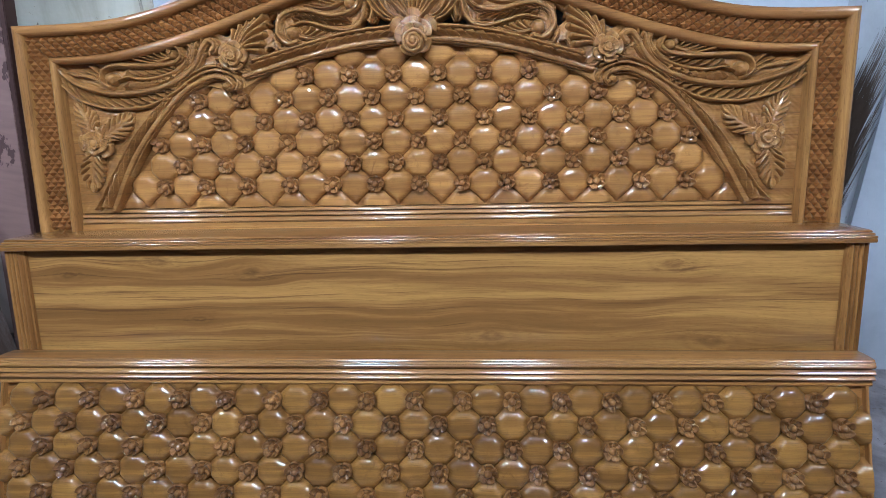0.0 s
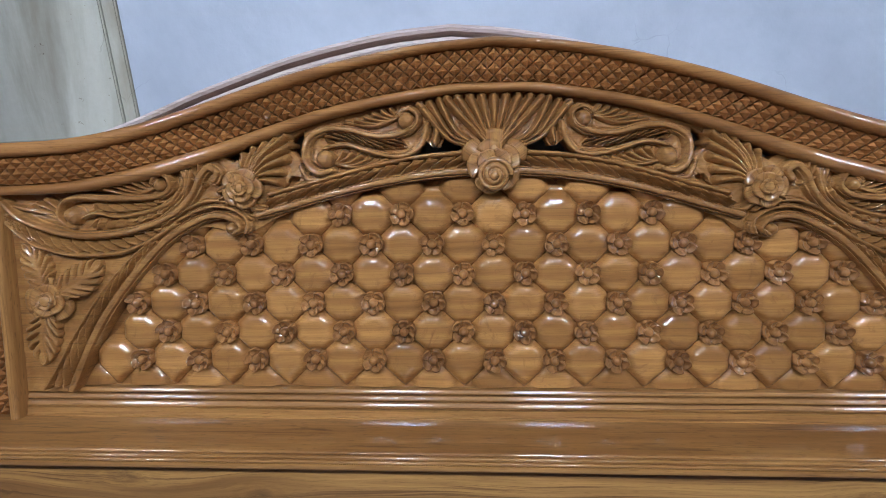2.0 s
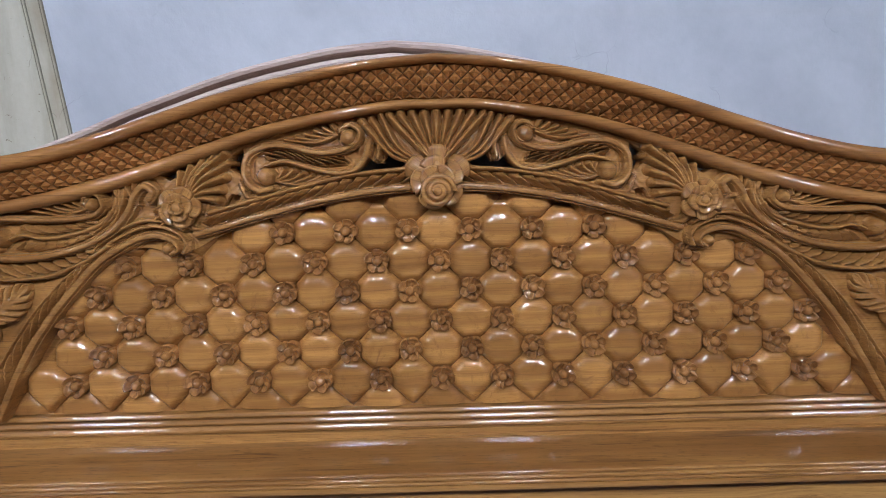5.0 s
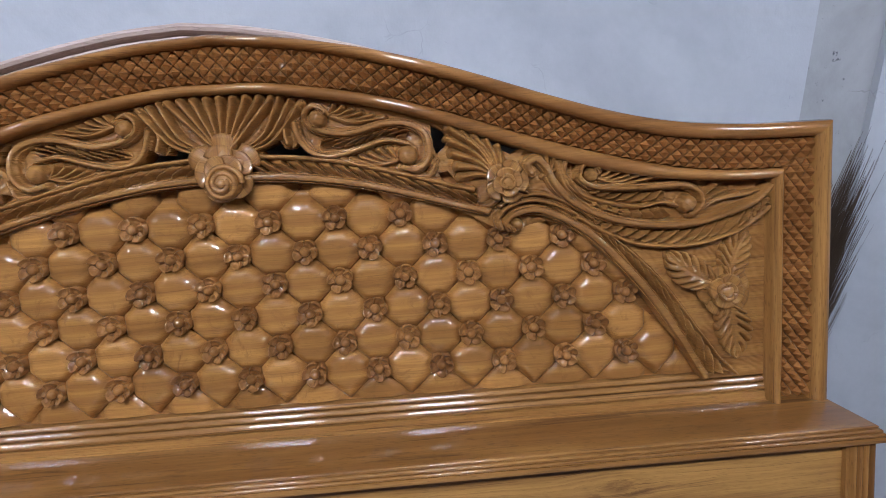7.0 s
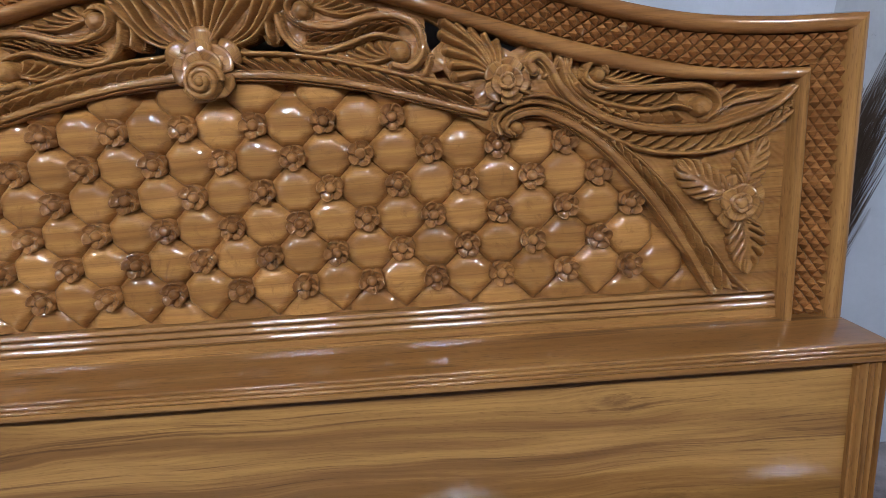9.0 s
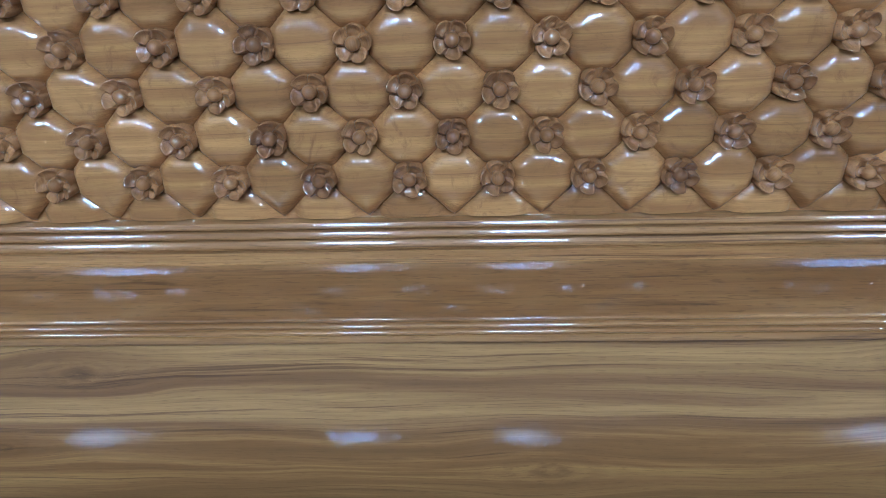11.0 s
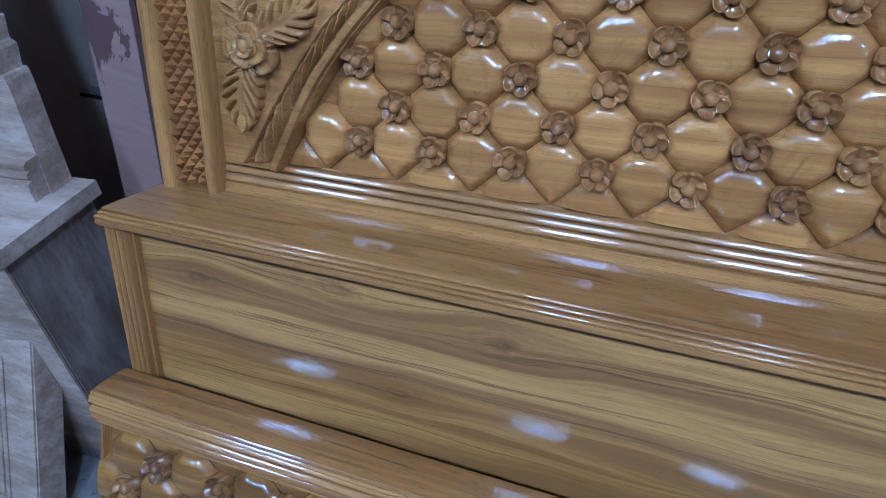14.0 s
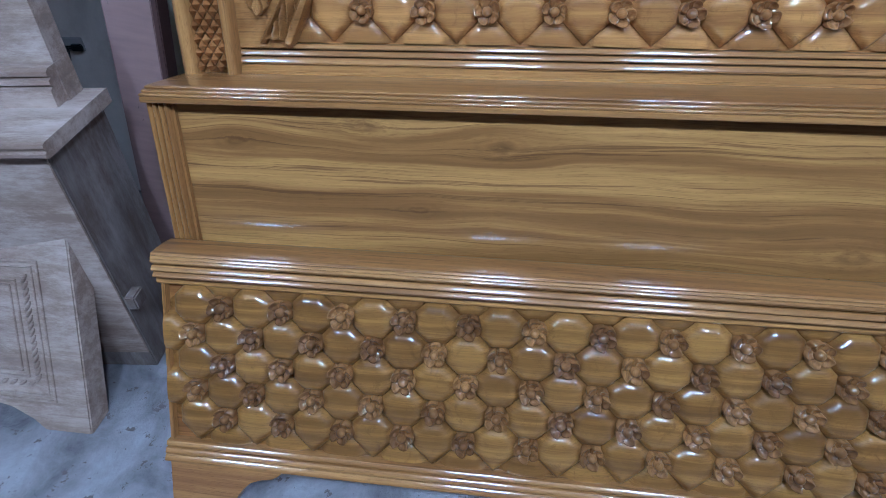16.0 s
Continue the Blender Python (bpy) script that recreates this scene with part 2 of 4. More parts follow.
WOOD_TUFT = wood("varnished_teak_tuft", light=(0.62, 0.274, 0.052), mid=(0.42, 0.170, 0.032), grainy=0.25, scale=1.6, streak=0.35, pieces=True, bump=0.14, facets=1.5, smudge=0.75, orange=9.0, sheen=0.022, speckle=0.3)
# footboard tufts: WOOD_TUFT with darker colours
WOOD_DARK_TUFT = wood("varnished_teak_dark_tuft", light=(0.43, 0.189, 0.030), mid=(0.255, 0.103, 0.017), grainy=0.3, scale=1.6, streak=0.3, pieces=True, bump=0.14, facets=1.5, smudge=0.75, orange=7.0, sheen=0.022, speckle=0.3)
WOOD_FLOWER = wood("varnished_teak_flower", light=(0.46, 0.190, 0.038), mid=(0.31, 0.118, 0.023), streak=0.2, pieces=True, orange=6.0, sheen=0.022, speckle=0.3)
# footboard flowers: WOOD_FLOWER with darker colours
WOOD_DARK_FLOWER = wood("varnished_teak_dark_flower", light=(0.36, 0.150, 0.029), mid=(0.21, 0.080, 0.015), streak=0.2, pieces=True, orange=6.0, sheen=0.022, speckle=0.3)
WOOD_STUD = wood("varnished_teak_studs", light=(0.55, 0.222, 0.045), mid=(0.37, 0.138, 0.027), streak=0.4, rough=0.4, orange=2.5, sheen=0.025, speckle=0.3)
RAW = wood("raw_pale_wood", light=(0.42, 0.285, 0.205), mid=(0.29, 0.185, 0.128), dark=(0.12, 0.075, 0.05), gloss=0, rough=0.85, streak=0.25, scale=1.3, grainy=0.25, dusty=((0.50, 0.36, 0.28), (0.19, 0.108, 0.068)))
# about half as bright as RAW, with browner smudges; box side and block
RAW_Z = wood("raw_darker_wood_upright", grain="z", light=(0.26, 0.195, 0.160), mid=(0.155, 0.108, 0.085), dark=(0.06, 0.04, 0.03), gloss=0, rough=0.88, streak=0.3, scale=1.3, grainy=0.3, dusty=((0.27, 0.20, 0.165), (0.11, 0.063, 0.040)))
RAW_NEW = wood("fresh_sanded_wood", light=(0.60, 0.45, 0.37), mid=(0.50, 0.36, 0.29), dark=(0.3, 0.18, 0.12), gloss=0, rough=0.8, streak=0.2)
PLASTER = mottled("white_distemper", [(0.37, 0.385, 0.395), (0.475, 0.49, 0.50), (0.53, 0.545, 0.56)], 2.2, specks=(11, 0.69, (0.36, 0.36, 0.39)), scratches=0.22)
# for unseen surfaces only: near-black so the room throws little light back
DIM = mottled("low_bounce_plaster", [(0.05, 0.05, 0.055), (0.08, 0.08, 0.09), (0.12, 0.12, 0.13)], 2.0)
PLASTER_GREY = mottled("grey_distemper", [(0.27, 0.27, 0.26), (0.39, 0.39, 0.38), (0.50, 0.50, 0.49)], 2.6, specks=(48, 0.665, (0.12, 0.12, 0.13)), scratches=0.5)
PLASTER_GREEN = mottled("greenish_distemper", [(0.36, 0.285, 0.232), (0.55, 0.445, 0.37), (0.65, 0.535, 0.45)], 3.0)
CREAM = mottled("cream_gloss_paint", [(0.28, 0.22, 0.14), (0.51, 0.475, 0.365), (0.58, 0.545, 0.435)], 6.0, run=0.25, rough=0.55, bump=0.1, specks=(40, 0.65, (0.2, 0.15, 0.1)), scratches=0.35)
CONCRETE = mottled("dusty_concrete", [(0.10, 0.080, 0.074), (0.235, 0.198, 0.186), (0.36, 0.312, 0.298)], 9.0, rough=0.8, bump=0.7, specks=(30, 0.60, (0.12, 0.085, 0.07)), scratches=0.4)


def peeling(name, paint, wood_below):
    """Old paint that has flaked off in ragged patches, most of all at the top."""
    m, nt, bsdf = material(name)
    src = node(nt, "TexCoord").outputs["Object"]
    z = node(nt, "SeparateXYZ", {0: src}).outputs[2]
    flake = node(nt, "TexNoise", {"Vector": node(nt, "Mapping", {"Vector": src, "Scale": (1, 1, 0.6)}).outputs[0], "Scale": 12.0, "Detail": 7, "Roughness": 0.58, "Distortion": 0.4}).outputs[0]
    more = node(nt, "MapRange", {"Value": z, "From Min": 0.62, "From Max": 0.80, "To Min": -0.055, "To Max": 0.10}).outputs[0]
    bare = ramp(nt, maths(nt, "ADD", flake, more), [(0.585, (0, 0, 0)), (0.60, (1, 1, 1))])
    tone = node(nt, "TexNoise", {"Vector": node(nt, "Mapping", {"Vector": src, "Scale": (6, 1, 40)}).outputs[0], "Scale": 2.0, "Detail": 5}).outputs[0]
    col = mix(nt, tone, (*[c * 1.2 for c in paint], 1), (*[c * 0.7 for c in paint], 1))
    col = mix(nt, bare, col, (*wood_below, 1))
    nt.links.new(col, bsdf.inputs["Base Color"])
    nt.links.new(node(nt, "Bump", {"Height": bare, "Strength": 0.5, "Distance": 0.001}).outputs[0], bsdf.inputs["Normal"])
    bsdf.inputs["Roughness"].default_value = 0.7
    return m


MAUVE = peeling("peeling_mauve_paint", (0.250, 0.136, 0.108), (0.080, 0.035, 0.028))
BROWN = plain("dark_brown_paint", (0.060, 0.022, 0.015), 0.6)
IRON = plain("black_iron", (0.02, 0.02, 0.022), 0.5, 0.6)
ZINC = plain("dull_zinc", (0.30, 0.26, 0.24), 0.6, 0.1)
STRAW = plain("broom_straw", (0.085, 0.050, 0.028), 0.95)
WHITE = plain("white_enamel", (0.8, 0.8, 0.8), 0.4)


def glow(name, colour, strength):
    m, nt, bsdf = material(name)
    bsdf.inputs["Base Color"].default_value = (0.8, 0.8, 0.8, 1)
    bsdf.inputs["Emission Color"].default_value = (*colour, 1)
    bsdf.inputs["Emission Strength"].default_value = strength
    return m


PANEL_LED = glow("led_diffuser", (0.52, 0.69, 1.0), LAMP_GLOW)


# ---- mesh helpers ----
def part(name, bm, mat, parent=None, label="", smooth=False):
    """One mesh object out of a bmesh, under a thing or a part."""
    me = bpy.data.meshes.new(name)
    if smooth:
        for f in bm.faces:
            f.smooth = True
        if smooth == "auto":
            for e in bm.edges:
                e.smooth = len(e.link_faces) != 2 or e.calc_face_angle() < 0.62
    bm.to_mesh(me)
    bm.free()
    me.materials.append(mat)
    ob = new(name, me)
    ob.parent = parent
    if label:
        tagged(ob, label)
    return ob


def again(name, ob, m, parent):
    """Another object on the same mesh."""
    o = new(name, ob.data)
    o.parent = parent
    o.matrix_basis = m
    return o


def box(x0, x1, y0, y1, z0, z1, bevel=0.0, seg=2, bm=None):
    bm2 = bmesh.new()
    bmesh.ops.create_cube(bm2, size=1.0, matrix=Matrix.Translation(((x0 + x1) / 2, (y0 + y1) / 2, (z0 + z1) / 2)) @ Matrix.Diagonal((x1 - x0, y1 - y0, z1 - z0, 1)))
    if bevel:
        bmesh.ops.bevel(bm2, geom=bm2.edges[:], offset=bevel, segments=seg, affect="EDGES")
    if bm is None:
        return bm2
    me = bpy.data.meshes.new("tmp")
    bm2.to_mesh(me)
    bm2.free()
    bm.from_mesh(me)
    bpy.data.meshes.remove(me)
    return bm


def extrude_x(profile, x0, x1, cuts=1):
    """A moulding: a closed (y, z) outline drawn out along x."""
    bm = bmesh.new()
    rings = []
    for i in range(cuts + 1):
        x = x0 + (x1 - x0) * i / cuts
        rings.append([bm.verts.new((x, y, z)) for y, z in profile])
    n = len(profile)
    for a, b in zip(rings, rings[1:]):
        for j in range(n):
            bm.faces.new((a[j], a[(j + 1) % n], b[(j + 1) % n], b[j]))
    bm.faces.new(rings[0][::-1])
    bm.faces.new(rings[-1])
    bmesh.ops.recalc_face_normals(bm, faces=bm.faces[:])
    return bm


def extrude_z(profile, z0, z1):
    """A post: a closed (x, y) outline drawn up along z."""
    bm = bmesh.new()
    a = [bm.verts.new((x, y, z0)) for x, y in profile]
    b = [bm.verts.new((x, y, z1)) for x, y in profile]
    n = len(profile)
    for j in range(n):
        bm.faces.new((a[j], a[(j + 1) % n], b[(j + 1) % n], b[j]))
    bm.faces.new(a[::-1])
    bm.faces.new(b)
    bmesh.ops.recalc_face_normals(bm, faces=bm.faces[:])
    return bm


def bead(y, z, ry, rz, n=8):
    """A bead that swells towards -y, fuller below: a quick shoulder, a long gently rounded face, a return."""
    p = [(y, z + rz), (y - 0.16 * ry, z + 0.93 * rz)]
    step = 1.55 * rz / n
    for k in range(n):
        a = radians(38 - 23 * (k + 0.5) / n)
        p.append((p[-1][0] - step * math.sin(a), p[-1][1] - step * math.cos(a)))
    return p + [(p[-1][0] + 0.08 * ry, z - 0.86 * rz), (y, z - rz)]


def thing(name, label, category, m=None, kind="", group=""):
    e = new(name)
    e.empty_display_size = 0.1
    if m is not None:
        e.matrix_basis = m
    return tagged(e, label, category, group, kind)


def spline(points, n):
    """A smooth line of n + 1 points through a few."""
    p = np.array(points, float)
    p = np.vstack([2 * p[0] - p[1], p, 2 * p[-1] - p[-2]])
    out = []
    segs = len(p) - 3
    for k in range(n + 1):
        s = k / n * segs
        i = min(int(s), segs - 1)
        t = s - i
        a, b, c, d = p[i:i + 4]
        out.append(0.5 * (2 * b + (c - a) * t + (2 * a - 5 * b + 4 * c - d) * t * t + (3 * b - a - 3 * c + d) * t ** 3))
    return np.array(out)


def curve_of(points):
    """z as a smooth function of the distance from the middle."""
    s = spline(points, 160)
    return lambda u: float(np.interp(abs(u), s[:, 0], s[:, 1]))


# ---- the room ----
def slab(name, x0, x1, y0, y1, z0, z1, mat, label, category):
    return tagged(part(name, box(x0, x1, y0, y1, z0, z1), mat), label, category, kind="structure")


slab("floor", -3.2, 3.2, -4.2, 0.9, -0.1, 0.0, CONCRETE, "grey-blue stained concrete workshop floor with dust", "floor")
# out of view, added to close the room; dark to limit bounce
slab("ceiling", -3.2, 3.2, -4.2, 0.9, 2.8, 2.9, DIM, "unseen workshop ceiling, dark grey to cut bounced light", "ceiling")
slab("wall_north", -0.668, 1.013, 0.43, 0.63, 0.0, 2.8, PLASTER, "white distempered plaster wall with scuffs", "wall")
slab("wall_north_recess", -3.2, -1.13, 0.64, 0.84, 0.0, 2.8, PLASTER_GREEN, "shaded greenish white plaster wall", "wall")
slab("wall_north_east", 1.013, 1.155, 0.445, 0.63, 0.0, 2.8, PLASTER_GREY, "grey-white plaster wall with paint spatters", "wall")
slab("wall_pier", 1.155, 3.2, 0.428, 0.63, 0.0, 2.8, PLASTER, "white distempered plaster pier with spatters", "wall")
# three unseen walls, darkened to keep fill light off the carving
slab("wall_east", 3.2, 3.4, -4.2, 0.63, 0.0, 2.8, DIM, "unseen plaster wall, dark grey to cut bounced light", "wall")
slab("wall_west", -3.4, -3.2, -4.2, 0.9, 0.0, 2.8, DIM, "unseen plaster wall, dark grey to cut bounced light", "wall")
slab("wall_south", -3.2, 3.2, -4.4, -4.2, 0.0, 2.8, DIM, "unseen plaster wall, dark grey to cut bounced light", "wall")

door = thing("door_1", "cream painted wooden door with black hinge", "door", kind="structure")
part("door_leaf", box(-1.13, -0.702, 0.43, 0.47, 0.0, 2.1, 0.003), CREAM, door)
part("door_jamb", box(-0.696, -0.670, 0.425, 0.60, 0.0, 2.2, 0.003), CREAM, door)
part("hinge", box(-0.707, -0.690, 0.419, 0.43, 1.33, 1.40, 0.003), IRON, door)

for place in LAMP_PLACES:
    lamp = thing("panel_lamp", "small white LED panel lamp hung from the ceiling", "lamp", Matrix.Translation(place), group="panel lamps")
    tip = Matrix.Rotation(radians(32), 4, "X")
    part("diffuser", box(-0.080, 0.080, -0.090, 0.090, -0.006, 0.0), PANEL_LED, lamp).matrix_basis = tip
    part("housing", box(-0.088, 0.088, -0.098, 0.098, 0.002, 0.03, 0.004), WHITE, lamp).matrix_basis = tip
    part("rod", box(-0.008, 0.008, -0.008, 0.008, 0.01, 2.8 - place[2]), IRON, lamp)

# ---- the carved bed: sizes ----
PITCH, ROW = 0.1017, 0.0496
FLOWER_Z = 0.80


def sag(x):
    """The carver's right half hangs a little lower than the left."""
    return -0.018 * min(max((x - 0.2) / 0.6, 0.0), 1.0)


TOP = curve_of([(0, 1.324), (0.13, 1.312), (0.31, 1.277), (0.495, 1.223), (0.59, 1.198), (0.69, 1.181), (0.80, 1.175), (0.94, 1.174)])
BAND_TOP = curve_of([(0, 1.310), (0.13, 1.297), (0.31, 1.257), (0.495, 1.200), (0.59, 1.174), (0.69, 1.156), (0.80, 1.150), (0.94, 1.149)])
BAND_LOW = curve_of([(0, 1.254), (0.087, 1.251), (0.266, 1.220), (0.452, 1.165), (0.548, 1.139), (0.647, 1.117), (0.747, 1.104), (0.94, 1.101)])
BEAD_LOW = curve_of([(0, 1.239), (0.07, 1.237), (0.247, 1.207), (0.433, 1.149), (0.529, 1.119), (0.627, 1.099), (0.728, 1.088), (0.94, 1.085)])
ARCH = curve_of([(0, 1.108), (0.121, 1.101), (0.238, 1.080), (0.345, 1.050), (0.39, 1.026), (0.42, 1.014), (0.45, 1.026), (0.485, 1.028), (0.533, 0.999), (0.575, 0.958), (0.625, 0.898), (0.669, 0.832), (0.708, 0.756), (0.73, 0.742), (0.83, 0.742)])
# outer edge, band and inner edge of either stile; the right one stands a little further out
STILES = {-1: (0.917, 0.892, 0.839, 0.821), 1: (0.938, 0.912, 0.860, 0.843)}
STILE_IN = 0.798
PANEL_Y, GROUND_Y = 0.015, -0.004


def tuft_mesh(half=0, tip=False, side=0, a=PITCH / 2, b=ROW, high=0.0205, n=12):
    """A padded diamond with its corners under the flowers, cut in facets by the gouge. half: 1 or -1 for its upper or lower half alone, side: for its right or left half; tip: its lower corner left sharp."""
    bm = bmesh.new()
    grid = {}
    for i in range(-n, n + 1):
        for j in range(-(n - abs(i)), n - abs(i) + 1):
            if half * j < 0 or side * i < 0:
                continue
            u, v = i / n, j / n
            q = max(abs(u) + abs(v), 1.45 * (abs(u) if tip and v < 0 else max(abs(u), abs(v))))
            q = 0.7 * q + 0.3 * max(q * 0.9, (1.0 if tip and v < 0 else 1.2) * math.hypot(u, v))
            q = min(1.0, q)
            h = high * (0.87 * (1 - q ** 5.5) ** 0.8 + 0.13 * (1 - q * q))
            grid[i, j] = bm.verts.new((u * a, -h, v * b))
    for i in range(-n, n):
        for j in range(-n, n):
            q = [grid.get(k) for k in ((i, j), (i + 1, j), (i + 1, j + 1), (i, j + 1))]
            got = [v for v in q if v]
            if len(got) >= 3:
                bm.faces.new(got)
    for f in bm.faces:
        f.smooth = True
    return bm


def flower_mesh(radius=0.0200, petals=5, n=60):
    """A five-petalled rosette: broad petals that tilt like a pinwheel, with raised rims, round a ball."""
    bm = bmesh.new()
    rings = []
    for rr in (0.0, 0.14, 0.25, 0.33, 0.38, 0.40, 0.46, 0.54, 0.64, 0.76, 0.86, 0.94, 1.0, 1.0):
        ring = []
        for j in range(1 if rr == 0 else n):
            q = 2 * math.pi * j / n
            u = (j / n * petals + 0.28 * rr) % 1.0
            lobe = 0.76 + 0.24 * math.sin(math.pi * u) ** 0.45
            if rr < 0.39:
                y = -0.0105 - math.sqrt(max(0.0, 0.39 ** 2 - rr ** 2)) * radius * 0.95
            else:
                dish = math.sin(math.pi * min(1.0, (rr - 0.38) / 0.57))
                edge = min(1.0, u / 0.12) * min(1.0, (1.0 - u) / 0.20) * min(1.0, (rr - 0.36) / 0.16)
                y = -0.0015 - 0.0040 * rr - (0.0030 + 0.0110 * u ** 0.8) * edge + 0.0054 * dish * math.sin(math.pi * u)
            if len(rings) == 13:
                y = 0.010
            r = radius * rr * (1 + (lobe - 1) * min(1.0, max(0.0, rr - 0.35) / 0.5))
            ring.append(bm.verts.new((r * math.cos(q), y, r * math.sin(q))))
        rings.append(ring)
    for j in range(n):
        bm.faces.new((rings[0][0], rings[1][j], rings[1][(j + 1) % n]))
    for r0, r1 in zip(rings[1:], rings[2:]):
        for j in range(n):
            bm.faces.new((r0[j], r0[(j + 1) % n], r1[(j + 1) % n], r1[j]))
    bmesh.ops.recalc_face_normals(bm, faces=bm.faces[:])
    for f in bm.faces:
        f.smooth = True
    return bm


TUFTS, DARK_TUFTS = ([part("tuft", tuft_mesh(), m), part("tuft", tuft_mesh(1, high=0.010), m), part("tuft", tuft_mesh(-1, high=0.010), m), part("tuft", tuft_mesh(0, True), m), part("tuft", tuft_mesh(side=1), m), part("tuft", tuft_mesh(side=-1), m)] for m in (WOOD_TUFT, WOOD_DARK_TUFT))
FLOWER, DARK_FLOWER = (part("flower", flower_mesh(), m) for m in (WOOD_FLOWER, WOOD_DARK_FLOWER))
rng = random.Random(4)


def padded_field(parent, y, z0, rows, inside, tufts, half_top=False, flower=None, cut=9.0):
    """Tufts and flowers in turn on a square net turned by 45 degrees. rows: the first and last row; inside(x, z): whether to set one."""
    for j in range(rows[0], rows[1] + 1):
        for i in range(-20, 21):
            x, z = i * PITCH / 2, z0 + j * ROW
            kind = (i + j) % 2
            if not inside(x, z, kind):
                continue
            s = rng.uniform(0.97, 1.02)
            if kind:
                m = Matrix.Translation((x, y, z)) @ Matrix.Diagonal((1, rng.uniform(0.88, 1.08), 1, 1)) @ Matrix.Rotation(rng.uniform(-0.03, 0.03), 4, "Y")
                if abs(x) > cut:
                    if rows[0] + 1 < j < rows[1]:
                        again("tuft", tufts[4 if x < 0 else 5], m, parent)
                    continue
                again("tuft", tufts[1 if j == rows[0] else 3 if j == rows[0] + 1 else 2 if j == rows[1] and half_top else 0], m, parent)
            else:
                m = Matrix.Translation((x + rng.uniform(-0.001, 0.001), y - 0.0095, z + rng.uniform(-0.001, 0.001))) @ Matrix.Rotation(rng.uniform(0, 6.28), 4, "Y") @ Matrix.Diagonal((s, 1, s, 1))
                again("flower", flower or FLOWER, m, parent)


# ---- headboard ----
headboard = thing("headboard", "varnished teak headboard, carved arch and padded relief, leaning back", "headboard", LEAN_BACK)


def frame_mesh(stations):
    """A length of the frame: outer bead, sunk band, inner bead. stations: the (x, z) of outer edge, band and inner edge, one after another."""
    bm = bmesh.new()
    rings = []
    for outer, high, low, inner in stations:
        o, a, b, c = (np.array(p) for p in (outer, high, low, inner))
        prof = [(o, 0.035), (o, -0.020)]
        prof += [(o + (a - o) * k / 8, -0.022 - 0.0145 * math.sin(math.pi * (0.10 + 0.80 * k / 8)) ** 0.7) for k in range(1, 8)]
        prof += [(a, -0.024), (a + (b - a) * 0.02, -0.006), (b + (a - b) * 0.02, -0.006), (b, -0.024)]
        prof += [(b + (c - b) * k / 8, -0.020 - 0.0145 * math.sin(math.pi * (0.08 + 0.84 * k / 8)) ** 0.6) for k in range(1, 8)]
        prof += [(c, -0.022), (c, 0.035)]
        rings.append([bm.verts.new((p[0], y, p[1])) for p, y in prof])
    m = len(rings[0])
    for a, b in zip(rings, rings[1:]):
        for j in range(m):
            bm.faces.new((a[j], a[(j + 1) % m], b[(j + 1) % m], b[j]))
    bm.faces.new(rings[0][::-1])
    bm.faces.new(rings[-1])
    bmesh.ops.recalc_face_normals(bm, faces=bm.faces[:])
    return bm


def crest_station(f):
    """Outer edge, band and inner edge of the crest, from the left corner (0) to the right one (1)."""
    out = []
    for k, line in enumerate((TOP, BAND_TOP, BAND_LOW, BEAD_LOW)):
        x = -STILES[-1][k] + (STILES[-1][k] + STILES[1][k]) * f
        out.append((x, line(x) + sag(x)))
    return out


def stud_mesh(cells, high=0.0140):
    """Blunted pyramids parted by saw cuts. cells: the four corners (x, z) of each and the level of its foot."""
    bm = bmesh.new()
    for corners, y in cells:
        cx, cz = sum(c[0] for c in corners) / 4, sum(c[1] for c in corners) / 4
        base, brim = ([bm.verts.new((cx + f * (c[0] - cx), y + d, cz + f * (c[1] - cz))) for c in corners] for f, d in ((0.98, 0.006), (0.87, -0.0035)))
        h = high * rng.uniform(0.85, 1.1)
        tilt, turn = rng.uniform(-0.0012, 0.0012), rng.uniform(-0.0012, 0.0012)
        cx, cz = cx + rng.uniform(-0.0009, 0.0009), cz + rng.uniform(-0.0009, 0.0009)
        tip = [bm.verts.new((cx + 0.10 * (c[0] - cx), y - 1.0 * h + tilt * s0 + turn * s1, cz + 0.10 * (c[1] - cz))) for c, s0, s1 in zip(corners, (-1, 0, 1, 0), (0, -1, 0, 1))]
        for k in range(4):
            bm.faces.new((base[k], base[(k + 1) % 4], brim[(k + 1) % 4], brim[k]))
            bm.faces.new((brim[k], brim[(k + 1) % 4], tip[(k + 1) % 4], tip[k]))
        bm.faces.new(tip)
    bmesh.ops.recalc_face_normals(bm, faces=bm.faces[:])
    return bm


part("crest_rail", frame_mesh([crest_station(i / 150) for i in range(151)]), WOOD_X, headboard, smooth="auto")
cells = []
A = 0.0102
ROWS_ACROSS = 5
for i in range(-90, 91):
    for k in range(ROWS_ACROSS + 1):
        if (i + k) % 2:
            continue
        x = i * A
        band, edge = STILES[1 if x > 0 else -1][1:3]
        if abs(x) > edge + (band - edge) * k / ROWS_ACROSS + 0.002:
            continue

        def at(px, v):
            v = min(max(v, 0), ROWS_ACROSS)
            lo, hi = BAND_LOW(px) + sag(px) + 0.001, BAND_TOP(px) + sag(px) - 0.001
            return (px, lo + (hi - lo) * v / ROWS_ACROSS)
        cells.append(([at(x - A, k), at(x, k - 1), at(x + A, k), at(x, k + 1)], -0.0125))
tagged(part("diamond_studs", stud_mesh(cells), WOOD_STUD, headboard), "rows of small cut pyramids along the arched band", kind="stuff")


